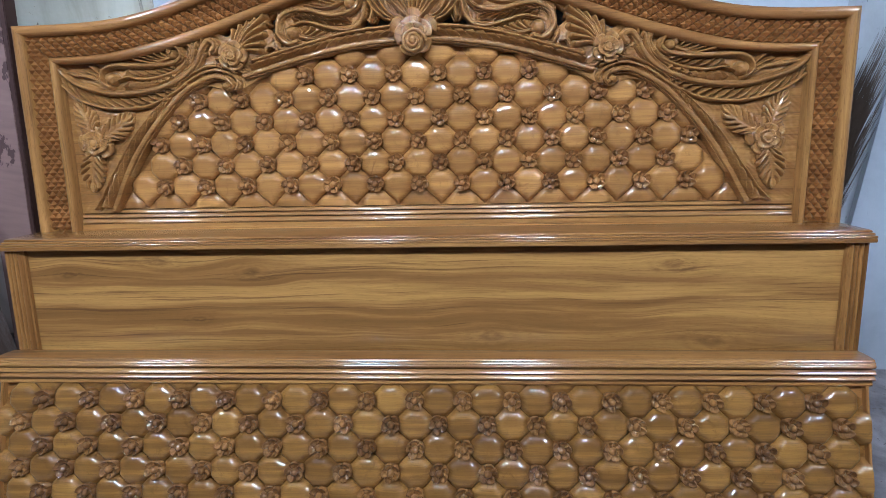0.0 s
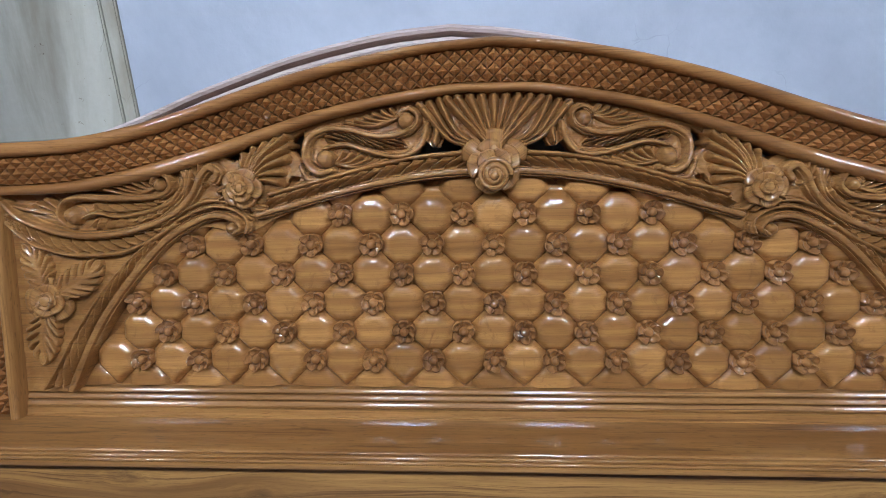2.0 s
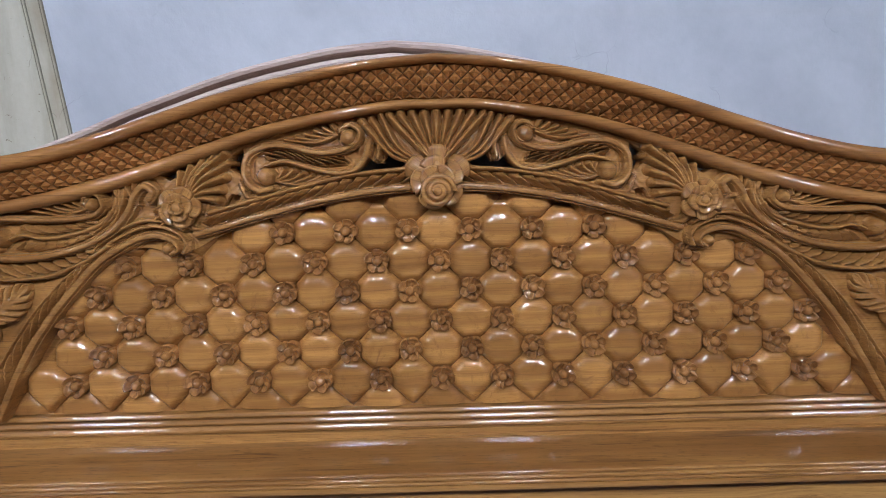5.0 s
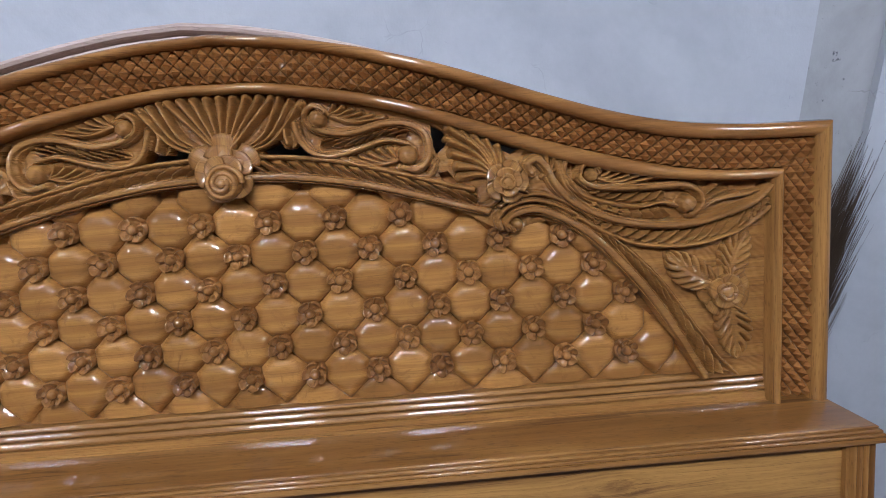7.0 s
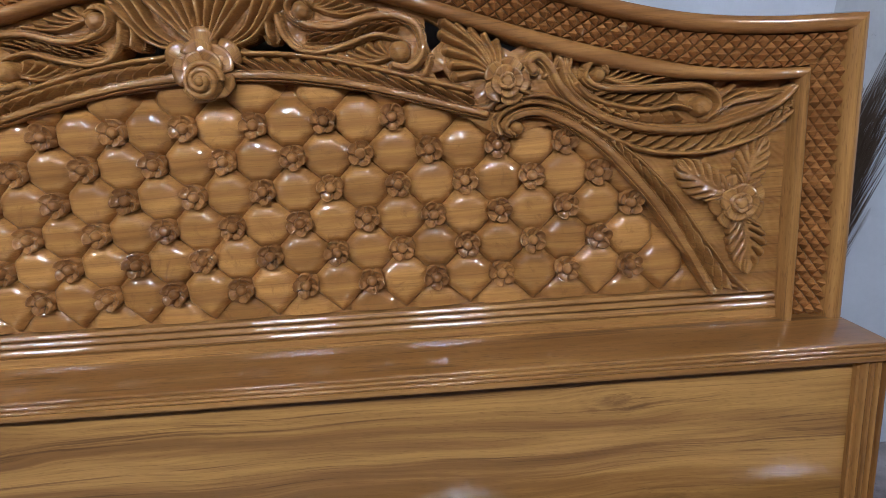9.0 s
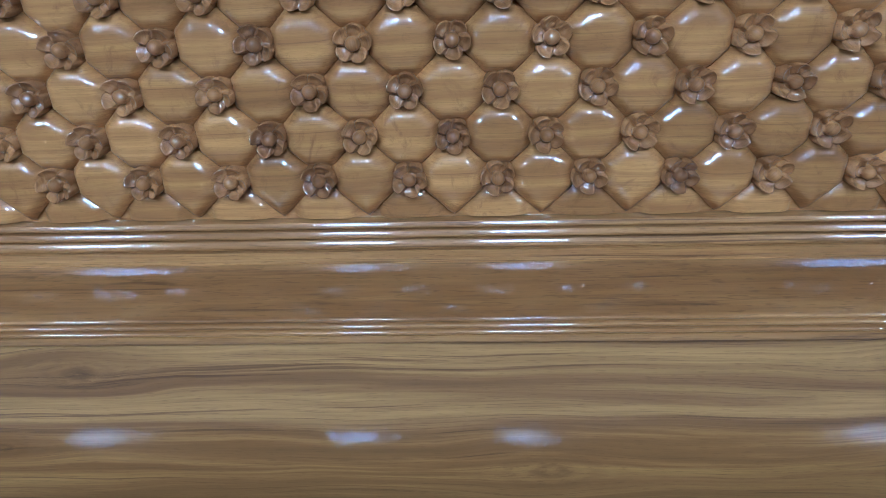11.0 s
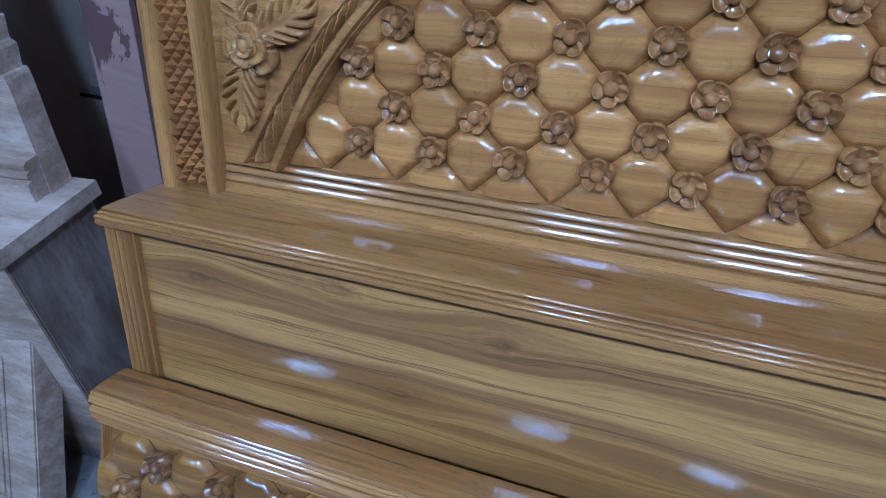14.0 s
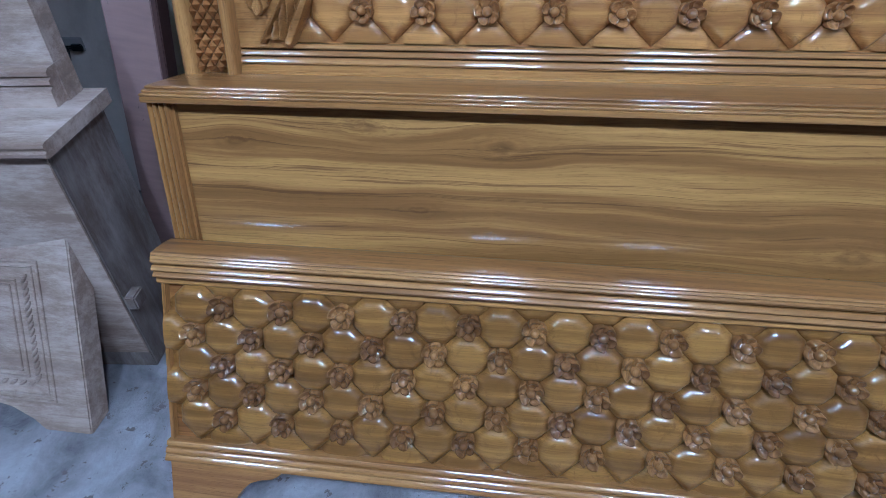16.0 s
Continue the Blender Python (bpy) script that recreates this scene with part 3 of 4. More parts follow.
for side in (-1, 1):
    half, band, edge, inner = STILES[side]
    corner = crest_station(0 if side < 0 else 1)
    foot = [(side * x, 0.10) for x in STILES[side]]
    stile = part("stile", frame_mesh([foot, corner]), WOOD_Z, headboard, smooth="auto")
    cells = []
    b = 0.0107
    w = (band - edge) / 6
    for j in range(0, 42):
        for k in range(0, 7):
            z, x = 0.712 + j * b, edge + k * w
            if (j + k) % 2 or z > corner[2][1] + (corner[1][1] - corner[2][1]) * k / 6 - 0.003:
                continue
            cells.append(([(side * max(x - w, edge), z), (side * x, z - b), (side * min(x + w, band), z), (side * x, z + b)], -0.0125))
    tagged(part("diamond_studs", stud_mesh(cells), WOOD_STUD, stile), "rows of small cut pyramids down the post", kind="stuff")

# the padded field inside the arch
part("field_backing", box(-0.820, 0.842, PANEL_Y + 0.001, 0.034, 0.60, 1.13), WOOD_X, headboard)
padded_field(headboard, PANEL_Y, FLOWER_Z, (-1, 6),
    lambda x, z, tuft: (z < ARCH(x) + (0.045 if tuft else -0.014)) and abs(x) < 0.74 and (tuft or z > FLOWER_Z - 0.01), TUFTS)

# the plinth moulding over the shelf
plinth = [(0.03, 0.748), (0.004, 0.748)] + bead(0.002, 0.7435, 0.010, 0.004) + [(0.012, 0.7392), (0.012, 0.7380)] + bead(-0.002, 0.7333, 0.010, 0.0045) + [(0.010, 0.7285), (0.010, 0.7272)] + bead(-0.004, 0.7214, 0.010, 0.0055) + [(-0.010, 0.714), (-0.0105, 0.7045), (-0.014, 0.7015), (-0.014, 0.699), (0.03, 0.699)]
part("plinth_moulding", extrude_x(plinth, -STILES[-1][3] - 0.001, STILES[1][3] + 0.001), WOOD_MOULD, headboard, smooth="auto")

# shelf, box front, fluted posts
def moulded_slab(outline, x0, x1, front, back):
    """A board whose moulding runs round both ends and the front. outline: (how far it stands out, z) from the top down."""
    bm = bmesh.new()
    rings = []
    for far, z in outline:
        rings.append([bm.verts.new(p) for p in ((x0 - far, back, z), (x0 - far, front - far, z), (x1 + far, front - far, z), (x1 + far, back, z))])
    for a, b in zip(rings, rings[1:]):
        for j in range(4):
            bm.faces.new((a[j], a[(j + 1) % 4], b[(j + 1) % 4], b[j]))
    bm.faces.new(rings[0])
    bm.faces.new(rings[-1][::-1])
    bmesh.ops.recalc_face_normals(bm, faces=bm.faces[:])
    return bm


def out_bead(far, z, r, n=6):
    """A small bead on a sloping edge."""
    return [(far + 0.0012 + r * math.sin(math.pi * k / n) * 0.8, z - 2 * r * k / n) for k in range(n + 1)]


edge = [(-0.004, 0.700), (0.0, 0.6993)] + out_bead(0.0005, 0.6985, 0.0025) + out_bead(0.0045, 0.6932, 0.0025) + out_bead(0.0080, 0.6878, 0.0025) + [(0.0105, 0.6822), (0.0112, 0.676), (0.0100, 0.6735), (0.0, 0.672)]
part("shelf", moulded_slab(edge, -0.921, 0.937, -0.130, 0.033), WOOD_MOULD, headboard, "varnished shelf board with moulded front edge", smooth="auto")
part("front_board", box(-0.893, 0.905, -0.113, -0.095, 0.11, 0.671), WOOD_PANEL, headboard)
for side in (-1, 1):
    x, x1 = (0.893, 0.932) if side < 0 else (0.904, 0.942)
    prof = [(x - 0.004, -0.095), (x - 0.004, -0.122)]
    w = (x1 - x) / 4
    for k in range(4):
        prof += [(x + w * (q + 0.25) / 6.5, -0.122 - 0.0105 * math.sin(math.pi * q / 6) ** 0.8) for q in range(7)]
        x += w
    prof += [(x1, -0.119), (x1, 0.033), (x1 - 0.025, 0.033), (x1 - 0.025, -0.095)]
    part("fluted_post", extrude_z([(side * a, b) for a, b in prof], 0.10, 0.671), WOOD_Z, headboard, smooth="auto")

# ---- footboard, leaning on the box ----
FOOT = Matrix.Translation((0, -0.3175, 0)) @ Matrix.Rotation(radians(-28.08), 4, "X")
footboard = thing("footboard", "varnished teak footboard with padded relief, leaning on the headboard", "footboard", FOOT)
FW, BODY = 0.925, 0.918
cap = [(0.0640, 0.469), (0.0625, 0.4725), (0.060, 0.4738)] + [(y, 0.4740 - 0.09 * (0.060 - y) - 1.9 * (0.060 - y) ** 2) for y in (0.053, 0.046, 0.039, 0.032, 0.025, 0.018, 0.012, 0.006)] + [(0.002, 0.4620)]
cap += bead(0.0000, 0.4590, 0.006, 0.0026) + bead(-0.0020, 0.4538, 0.006, 0.0026) + bead(-0.0030, 0.4486, 0.006, 0.0026) + [(-0.0040, 0.4455), (-0.0010, 0.4430), (0.0075, 0.4425), (0.0080, 0.4410)]
cap += bead(0.001, 0.4355, 0.010, 0.0048) + [(0.008, 0.4300)] + bead(0.004, 0.4242, 0.010, 0.0050) + [(0.0095, 0.4185), (0.0095, 0.4090), (0.0125, 0.4065), (0.064, 0.4065)]
cap_ob = part("cap_moulding", extrude_x(cap, -FW, FW), WOOD_MOULD, footboard, smooth="auto")
cap_ob.data.materials.append(WOOD_CAP)
for face in cap_ob.data.polygons:
    face.material_index = int(face.normal.z > 0.9)
part("field_backing", box(-BODY + 0.002, BODY - 0.002, 0.024, 0.0635, 0.088, 0.408), WOOD_X, footboard)
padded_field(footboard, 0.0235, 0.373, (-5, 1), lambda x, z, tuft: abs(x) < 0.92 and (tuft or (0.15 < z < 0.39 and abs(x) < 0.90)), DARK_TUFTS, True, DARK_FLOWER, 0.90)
for side in (-1, 1):
    part("edge_strip", box(min(side * (BODY - 0.006), side * BODY), max(side * (BODY - 0.006), side * BODY), 0.010, 0.066, 0.088, 0.408, 0.001), WOOD_Z, footboard)
base = [(0.066, 0.127), (0.010, 0.127)] + bead(0.006, 0.122, 0.010, 0.0045) + [(0.006, 0.1165)] + bead(0.002, 0.1105, 0.010, 0.005) + bead(0.000, 0.0985, 0.010, 0.006) + [(0.006, 0.091), (0.006, 0.086), (0.066, 0.086)]
part("base_moulding", extrude_x(base, -BODY - 0.003, BODY + 0.003), WOOD_MOULD, footboard, smooth="auto")
for side in (-1, 1):
    bm = bmesh.new()
    outline = [(BODY, 0.0), (BODY, 0.0865), (0.715, 0.0865), (0.722, 0.078), (0.735, 0.071), (0.755, 0.067), (0.772, 0.060), (0.785, 0.048), (0.796, 0.032), (0.803, 0.014), (0.805, 0.0)]
    a = [bm.verts.new((side * x, 0.007, z)) for x, z in outline]
    b = [bm.verts.new((side * x, 0.064, z)) for x, z in outline]
    n = len(outline)
    bm.faces.new(a)
    bm.faces.new(b[::-1])
    for j in range(n):
        bm.faces.new((a[j], b[j], b[(j + 1) % n], a[(j + 1) % n]))
    bmesh.ops.recalc_face_normals(bm, faces=bm.faces[:])
    part("bracket_foot", bm, WOOD_X, footboard)

# ---- the carved spandrels: one relief, cut from the solid, mirrored about the middle ----
NU, NV = 680, 280
SU = np.linspace(0.0, STILE_IN + 0.002, NU)
LOWS, HIGHS = np.array([ARCH(u) for u in SU]), np.array([BEAD_LOW(u) for u in SU]) + 0.001
SV = np.linspace(0.0, 1.0, NV)
GU = np.repeat(SU[:, None], NV, 1)
GZ = LOWS[:, None] + (HIGHS - LOWS)[:, None] * SV[None, :]
RELIEF = np.zeros_like(GU)


def window(lo, hi, pad):
    """The part of the net within a box."""
    return np.nonzero((GU > lo[0] - pad) & (GU < hi[0] + pad) & (GZ > lo[1] - pad) & (GZ < hi[1] + pad))


def stroke(points, w0, w1, h0, h1, power=0.6):
    """A rounded strand along a smooth line, from one width and height to another."""
    line = spline(points, 14 * (len(points) - 1))
    wide = max(w0, w1)
    idx = window(line.min(0), line.max(0), wide)
    if not len(idx[0]):
        return
    q = np.stack([GU[idx], GZ[idx]], 1)
    best = np.full(len(q), 9.0)
    n = len(line) - 1
    for i in range(n):
        a, b = line[i], line[i + 1]
        d = b - a
        t = np.clip(((q - a) @ d) / max(d @ d, 1e-12), 0, 1)
        dist = np.linalg.norm(q - a - t[:, None] * d, axis=1)
        s = (i + t) / n
        w = w0 + (w1 - w0) * s
        rel = dist / w
        better = rel < best
        best[better] = rel[better]
        if i == 0:
            along = s.copy()
        along[better] = s[better]
    high = (h0 + (h1 - h0) * along) * np.clip(1 - best ** 2, 0, 1) ** power
    if power < 1 and wide > 0.007:
        high = high - 0.0030 * np.clip(1 - np.abs(best - 0.58) / 0.16, 0, 1)
    RELIEF[idx] = np.maximum(RELIEF[idx], high)


def ball(u, z, r, h):
    idx = window((u, z), (u, z), r)
    d = np.hypot(GU[idx] - u, GZ[idx] - z) / r
    RELIEF[idx] = np.maximum(RELIEF[idx], h * np.sqrt(np.clip(1 - d * d, 0, 1)))
    ring = np.clip(1 - np.abs(d - 0.93) / 0.07, 0, 1) * (d < 1)
    RELIEF[idx] -= 0.003 * ring


def leaves_between(a, b, n, skew, high, lo=0.0, hi=1.0):
    """Slanting leaves cut one behind the other, like a rope, between two lines."""
    m = 420
    la, lb = spline(a, m), spline(b, m)
    idx = window(np.minimum(la.min(0), lb.min(0)), np.maximum(la.max(0), lb.max(0)), 0.004)
    if not len(idx[0]):
        return
    q = np.stack([GU[idx], GZ[idx]], 1)
    best, s, v = np.full(len(q), 9.0), np.zeros(len(q)), np.zeros(len(q))
    for i in range(len(la)):
        d = lb[i] - la[i]
        t = np.clip(((q - la[i]) @ d) / max(d @ d, 1e-12), 0, 1)
        dist = np.linalg.norm(q - la[i] - t[:, None] * d, axis=1)
        better = dist < best
        best[better], s[better], v[better] = dist[better], i / m, t[better]
    along = ((s - skew * v - lo) / (hi - lo)) * n + 0.08 * np.sin(2 * math.pi * v)
    f = along - np.floor(along)
    cut = np.minimum(f / 0.16, 1.0) * (1 - 0.88 * np.clip((f - 0.16) / 0.84, 0, 1) ** 1.3)
    h = high * (0.04 + 0.96 * cut) * (0.55 + 0.45 * np.sin(math.pi * v) ** 0.6)
    RELIEF[idx] = np.maximum(RELIEF[idx], h * (best < 0.0016) * (s >= lo) * (s <= hi))


def fan(root, tips, w0, w1, high, bend=0.12):
    """Flutes that spread from a root."""
    root = np.array(root)
    for tip in tips:
        tip = np.array(tip)
        m = 0.5 * (root + tip) + bend * np.array([tip[1] - root[1], root[0] - tip[0]])
        stroke([root, m, tip], w0 * 1.15, w1 * 1.2, high * 0.8, high * 1.15, 1.5)


# the arch bead, its curl and the leaf rope beside it
IN_BEAD = [(0.716, 0.752), (0.669, 0.846), (0.625, 0.912), (0.575, 0.971), (0.533, 1.012), (0.485, 1.041), (0.452, 1.050), (0.424, 1.043), (0.412, 1.029), (0.423, 1.020)]
OUT_BEAD = [(0.760, 0.752), (0.713, 0.833), (0.655, 0.917), (0.612, 0.965), (0.581, 0.994), (0.54, 1.028)]
stroke(IN_BEAD, 0.011, 0.008, 0.020, 0.022)
stroke([(0.60, 0.955), (0.56, 1.005), (0.51, 1.045), (0.46, 1.064), (0.422, 1.058), (0.402, 1.040), (0.405, 1.022)], 0.003, 0.008, 0.010, 0.018)
stroke([(0.57, 1.008), (0.52, 1.050), (0.47, 1.073), (0.43, 1.070), (0.405, 1.058)], 0.003, 0.006, 0.010, 0.016)
ball(0.427, 1.028, 0.012, 0.024)
stroke(OUT_BEAD, 0.0040, 0.0035, 0.015, 0.014)
leaves_between([(0.757, 0.757), (0.710, 0.838), (0.652, 0.921), (0.609, 0.969), (0.575, 1.000)], [(0.727, 0.757), (0.682, 0.846), (0.636, 0.915), (0.588, 0.971), (0.55, 1.008)], 12, -0.22, 0.0150)

# the long swag with its leaf rope
SWAG_UP = [(0.800, 1.074), (0.769, 1.043), (0.708, 1.021), (0.635, 1.019), (0.569, 1.032), (0.515, 1.058), (0.487, 1.087), (0.474, 1.115), (0.460, 1.128), (0.447, 1.120), (0.452, 1.108)]
SWAG_LOW = [(0.800, 1.042), (0.758, 1.003), (0.697, 0.986), (0.623, 0.988), (0.569, 1.006), (0.521, 1.035)]
stroke(SWAG_UP, 0.008, 0.010, 0.019, 0.021)
stroke(SWAG_LOW, 0.0055, 0.006, 0.015, 0.016)
leaves_between(SWAG_LOW, [(0.800, 1.062), (0.769, 1.034), (0.708, 1.012), (0.635, 1.010), (0.569, 1.024), (0.53, 1.043)], 15, -0.09, 0.0165, 0.02, 0.92)
for d in (0.010, 0.020, 0.030):
    stroke([(0.600 - d * 0.3, 1.022 + d * 0.6), (0.545 + d * 0.2, 1.040 + d * 0.7), (0.505 + d * 0.4, 1.070 + d * 0.5), (0.492 + d * 0.3, 1.100 + d * 0.2), (0.484 + d * 0.6, 1.124 - d * 0.1)], 0.003, 0.007, 0.010, 0.017)
fan((0.470, 1.100), [(0.50, 1.128), (0.488, 1.134), (0.475, 1.138)], 0.005, 0.006, 0.014)

# the leaf scroll over the swag
SCROLL_A = [(0.695, 1.034), (0.713, 1.050), (0.707, 1.070), (0.682, 1.081), (0.634, 1.079), (0.580, 1.079), (0.544, 1.083), (0.524, 1.097), (0.529, 1.115), (0.545, 1.117), (0.552, 1.104)]
SCROLL_B = [(0.675, 1.048), (0.650, 1.055), (0.616, 1.049), (0.568, 1.056), (0.530, 1.070), (0.512, 1.088)]
stroke(SCROLL_A, 0.0075, 0.0075, 0.018, 0.020)
stroke(SCROLL_B, 0.004, 0.007, 0.014, 0.017)
ball(0.690, 1.051, 0.0165, 0.025)
ball(0.541, 1.101, 0.0125, 0.024)
leaves_between([(0.665, 1.060), (0.62, 1.056), (0.57, 1.060), (0.54, 1.070)], [(0.668, 1.078), (0.63, 1.072), (0.58, 1.072), (0.55, 1.078)], 6, -0.14, 0.015, 0.1, 1.0)
leaves_between([(0.672, 1.034), (0.64, 1.028), (0.59, 1.034), (0.545, 1.050)], [(0.66, 1.050), (0.62, 1.046), (0.58, 1.050), (0.54, 1.064)], 7, -0.12, 0.015, 0.1, 1.0)
fan((0.700, 1.028), [(0.762, 1.066), (0.750, 1.072), (0.735, 1.079), (0.778, 1.064), (0.788, 1.068)], 0.004, 0.005, 0.011, -0.1)
fan((0.548, 1.096), [(0.585, 1.104), (0.600, 1.100), (0.615, 1.098), (0.632, 1.094), (0.572, 1.108)], 0.004, 0.005, 0.012, 0.12)

# the plume behind the side flower
fan((0.402, 1.100), [(0.404, 1.148), (0.388, 1.157), (0.370, 1.165), (0.352, 1.172), (0.336, 1.178), (0.330, 1.162), (0.338, 1.140), (0.345, 1.120), (0.350, 1.104)], 0.004, 0.0085, 0.016, 0.10)
stroke([(0.410, 1.085), (0.40, 1.065), (0.375, 1.057), (0.34, 1.068)], 0.010, 0.004, 0.015, 0.010)
fan((0.425, 1.100), [(0.446, 1.088), (0.445, 1.076), (0.436, 1.066)], 0.006, 0.006, 0.014)

# the rope that closes the arch in the middle
ROPE_UP = [(0.365, 1.084), (0.238, 1.117), (0.145, 1.138), (0.055, 1.147), (0.0, 1.150)]
ROPE_LOW = [(0.385, 1.050), (0.238, 1.089), (0.121, 1.111), (0.034, 1.118), (0.0, 1.119)]
stroke(ROPE_UP, 0.0055, 0.0055, 0.015, 0.016)
stroke(ROPE_LOW, 0.0085, 0.0095, 0.018, 0.020)
leaves_between([(0.37, 1.060), (0.238, 1.095), (0.121, 1.117), (0.02, 1.125)], [(0.37, 1.078), (0.238, 1.113), (0.135, 1.134), (0.02, 1.144)], 14, 0.10, 0.019)

# the S-scroll
S_A = [(0.262, 1.121), (0.285, 1.118), (0.303, 1.137), (0.299, 1.170), (0.272, 1.186), (0.234, 1.186), (0.192, 1.175), (0.155, 1.177), (0.128, 1.189), (0.122, 1.206), (0.136, 1.216), (0.151, 1.206)]
S_B = [(0.106, 1.192), (0.112, 1.168), (0.130, 1.148), (0.160, 1.142), (0.201, 1.151), (0.238, 1.162), (0.265, 1.158), (0.283, 1.148)]
stroke(S_A, 0.0085, 0.0075, 0.021, 0.021)
stroke(S_B, 0.0085, 0.004, 0.020, 0.014)
ball(0.271, 1.139, 0.0165, 0.027)
ball(0.139, 1.198, 0.0155, 0.027)
leaves_between([(0.140, 1.158), (0.190, 1.157), (0.235, 1.168), (0.285, 1.162)], [(0.150, 1.170), (0.20, 1.170), (0.245, 1.181), (0.288, 1.176)], 8, 0.16, 0.017, 0.0, 0.9)
fan((0.262, 1.132), [(0.243, 1.150), (0.228, 1.148), (0.213, 1.143), (0.200, 1.138), (0.185, 1.136), (0.172, 1.137)], 0.004, 0.0065, 0.014, -0.1)
fan((0.150, 1.204), [(0.165, 1.216), (0.178, 1.213), (0.192, 1.209), (0.206, 1.204), (0.222, 1.199), (0.240, 1.196)], 0.0045, 0.0055, 0.013, 0.1)
stroke([(0.308, 1.118), (0.312, 1.130), (0.303, 1.108), (0.285, 1.106)], 0.006, 0.008, 0.012, 0.014)

# the shell fan behind the boss, and the flame leaf beside it
fan((0.0, 1.150), [(0.0, 1.233), (0.019, 1.232), (0.038, 1.232), (0.057, 1.231), (0.075, 1.230)], 0.0042, 0.0100, 0.020, 0.0)
fan((0.012, 1.150), [(0.086, 1.229), (0.102, 1.224), (0.112, 1.215)], 0.0042, 0.0085, 0.019, 0.14)
stroke([(0.118, 1.222), (0.100, 1.205), (0.091, 1.184), (0.094, 1.164)], 0.008, 0.006, 0.017, 0.019)


def blurred(a, n):
    """A box mean over (2n + 1) cells each way."""
    for axis in (0, 1):
        pad = np.pad(a, [(n + 1, n) if k == axis else (0, 0) for k in (0, 1)], mode="edge")
        c = np.cumsum(pad, axis)
        a = (np.take(c, range(2 * n + 1, c.shape[axis]), axis) - np.take(c, range(0, c.shape[axis] - 2 * n - 1), axis)) / (2 * n + 1)
    return a


# between strands that lie close the ground is only cut half way down
FILLED = np.maximum(RELIEF, 0.36 * blurred(blurred(RELIEF, 10), 10))
RELIEF = 1.0 * np.clip(FILLED + 0.9 * (FILLED - blurred(FILLED, 5)), -0.002, 0.034)
# the ground rises a little with the gouge's marks
RELIEF += 0.0006 * np.sin(GU * 410 + 3 * np.sin(GZ * 90)) * np.sin(GZ * 350 + 2 * np.sin(GU * 120))
PIERCED = [[(0.134, 1.142), (0.122, 1.154), (0.108, 1.166), (0.100, 1.158), (0.087, 1.157), (0.080, 1.172), (0.060, 1.172), (0.050, 1.158), (0.056, 1.150)],
           [(0.327, 1.176), (0.308, 1.186), (0.310, 1.150), (0.316, 1.140), (0.328, 1.150), (0.334, 1.162)],
           [(0.345, 1.094), (0.331, 1.114), (0.316, 1.110), (0.327, 1.090)],
           [(0.442, 1.146), (0.405, 1.158), (0.372, 1.170), (0.400, 1.150), (0.425, 1.136)]]


def in_polygon(u, z, poly):
    inside = np.zeros(u.shape, bool)
    for (x0, y0), (x1, y1) in zip(poly, poly[1:] + poly[:1]):
        cross = ((y0 > z) != (y1 > z)) & (u < (x1 - x0) * (z - y0) / (y1 - y0 + 1e-12) + x0)
        inside ^= cross
    return inside


def stretch(side, u):
    """How much further out than on the drawing the carver set things on either side."""
    s = np.clip((u - 0.25) / 0.45, 0, 1)
    near = (0.012 if side < 0 else 0.018) * s * s * (3 - 2 * s)
    return near + (STILES[side][3] - STILE_IN - (0.012 if side < 0 else 0.018)) * np.clip((u - 0.74) / 0.058, 0, 1)


def spandrel_mesh(side):
    y = GROUND_Y - RELIEF
    drop = np.array([sag(side * u) for u in SU])
    lean = drop[:, None] * np.clip((GZ - 0.75) / 0.10, 0, 1)
    shift = stretch(side, GU)
    co = np.stack([side * (GU + shift), y, GZ + lean], 2).reshape(-1, 3)
    back = np.stack([side * (SU + shift[:, 0]), np.full(NU, PANEL_Y + 0.004), LOWS + drop * np.clip((LOWS - 0.75) / 0.10, 0, 1)], 1)
    verts = np.vstack([co, back])
    i, j = np.meshgrid(np.arange(NU - 1), np.arange(NV - 1), indexing="ij")
    a = (i * NV + j).reshape(-1)
    quads = np.stack([a, a + NV, a + NV + 1, a + 1], 1)
    mid_u = 0.25 * (GU[:-1, :-1] + GU[1:, :-1] + GU[1:, 1:] + GU[:-1, 1:]).reshape(-1)
    mid_z = 0.25 * (GZ[:-1, :-1] + GZ[1:, :-1] + GZ[1:, 1:] + GZ[:-1, 1:]).reshape(-1)
    low = 0.25 * (RELIEF[:-1, :-1] + RELIEF[1:, :-1] + RELIEF[1:, 1:] + RELIEF[:-1, 1:]).reshape(-1)
    keep = np.ones(len(quads), bool)
    for poly in PIERCED:
        keep &= ~(in_polygon(mid_u, mid_z, poly) & (low < 0.014))
    quads = quads[keep]
    k = np.arange(NU - 1)
    skirt = np.stack([k * NV, NU * NV + k, NU * NV + k + 1, (k + 1) * NV], 1)
    faces = np.vstack([quads, skirt])
    if side > 0:
        faces = faces[:, ::-1]
    me = bpy.data.meshes.new("carved_spandrel")
    me.from_pydata(verts.tolist(), [], faces.tolist())
    bm = bmesh.new()
    bm.from_mesh(me)
    bpy.data.meshes.remove(me)
    rim = [e for e in bm.edges if e.is_boundary and all(0.005 < abs(v.co.x) < 0.46 and v.co.z > 1.085 and v.co.y < PANEL_Y and v.co.z < BEAD_LOW(v.co.x) + sag(v.co.x) - 0.002 for v in e.verts)]
    new_verts = [g for g in bmesh.ops.extrude_edge_only(bm, edges=rim)["geom"] if isinstance(g, bmesh.types.BMVert)]
    for v in new_verts:
        v.co.y = 0.030
    return bm


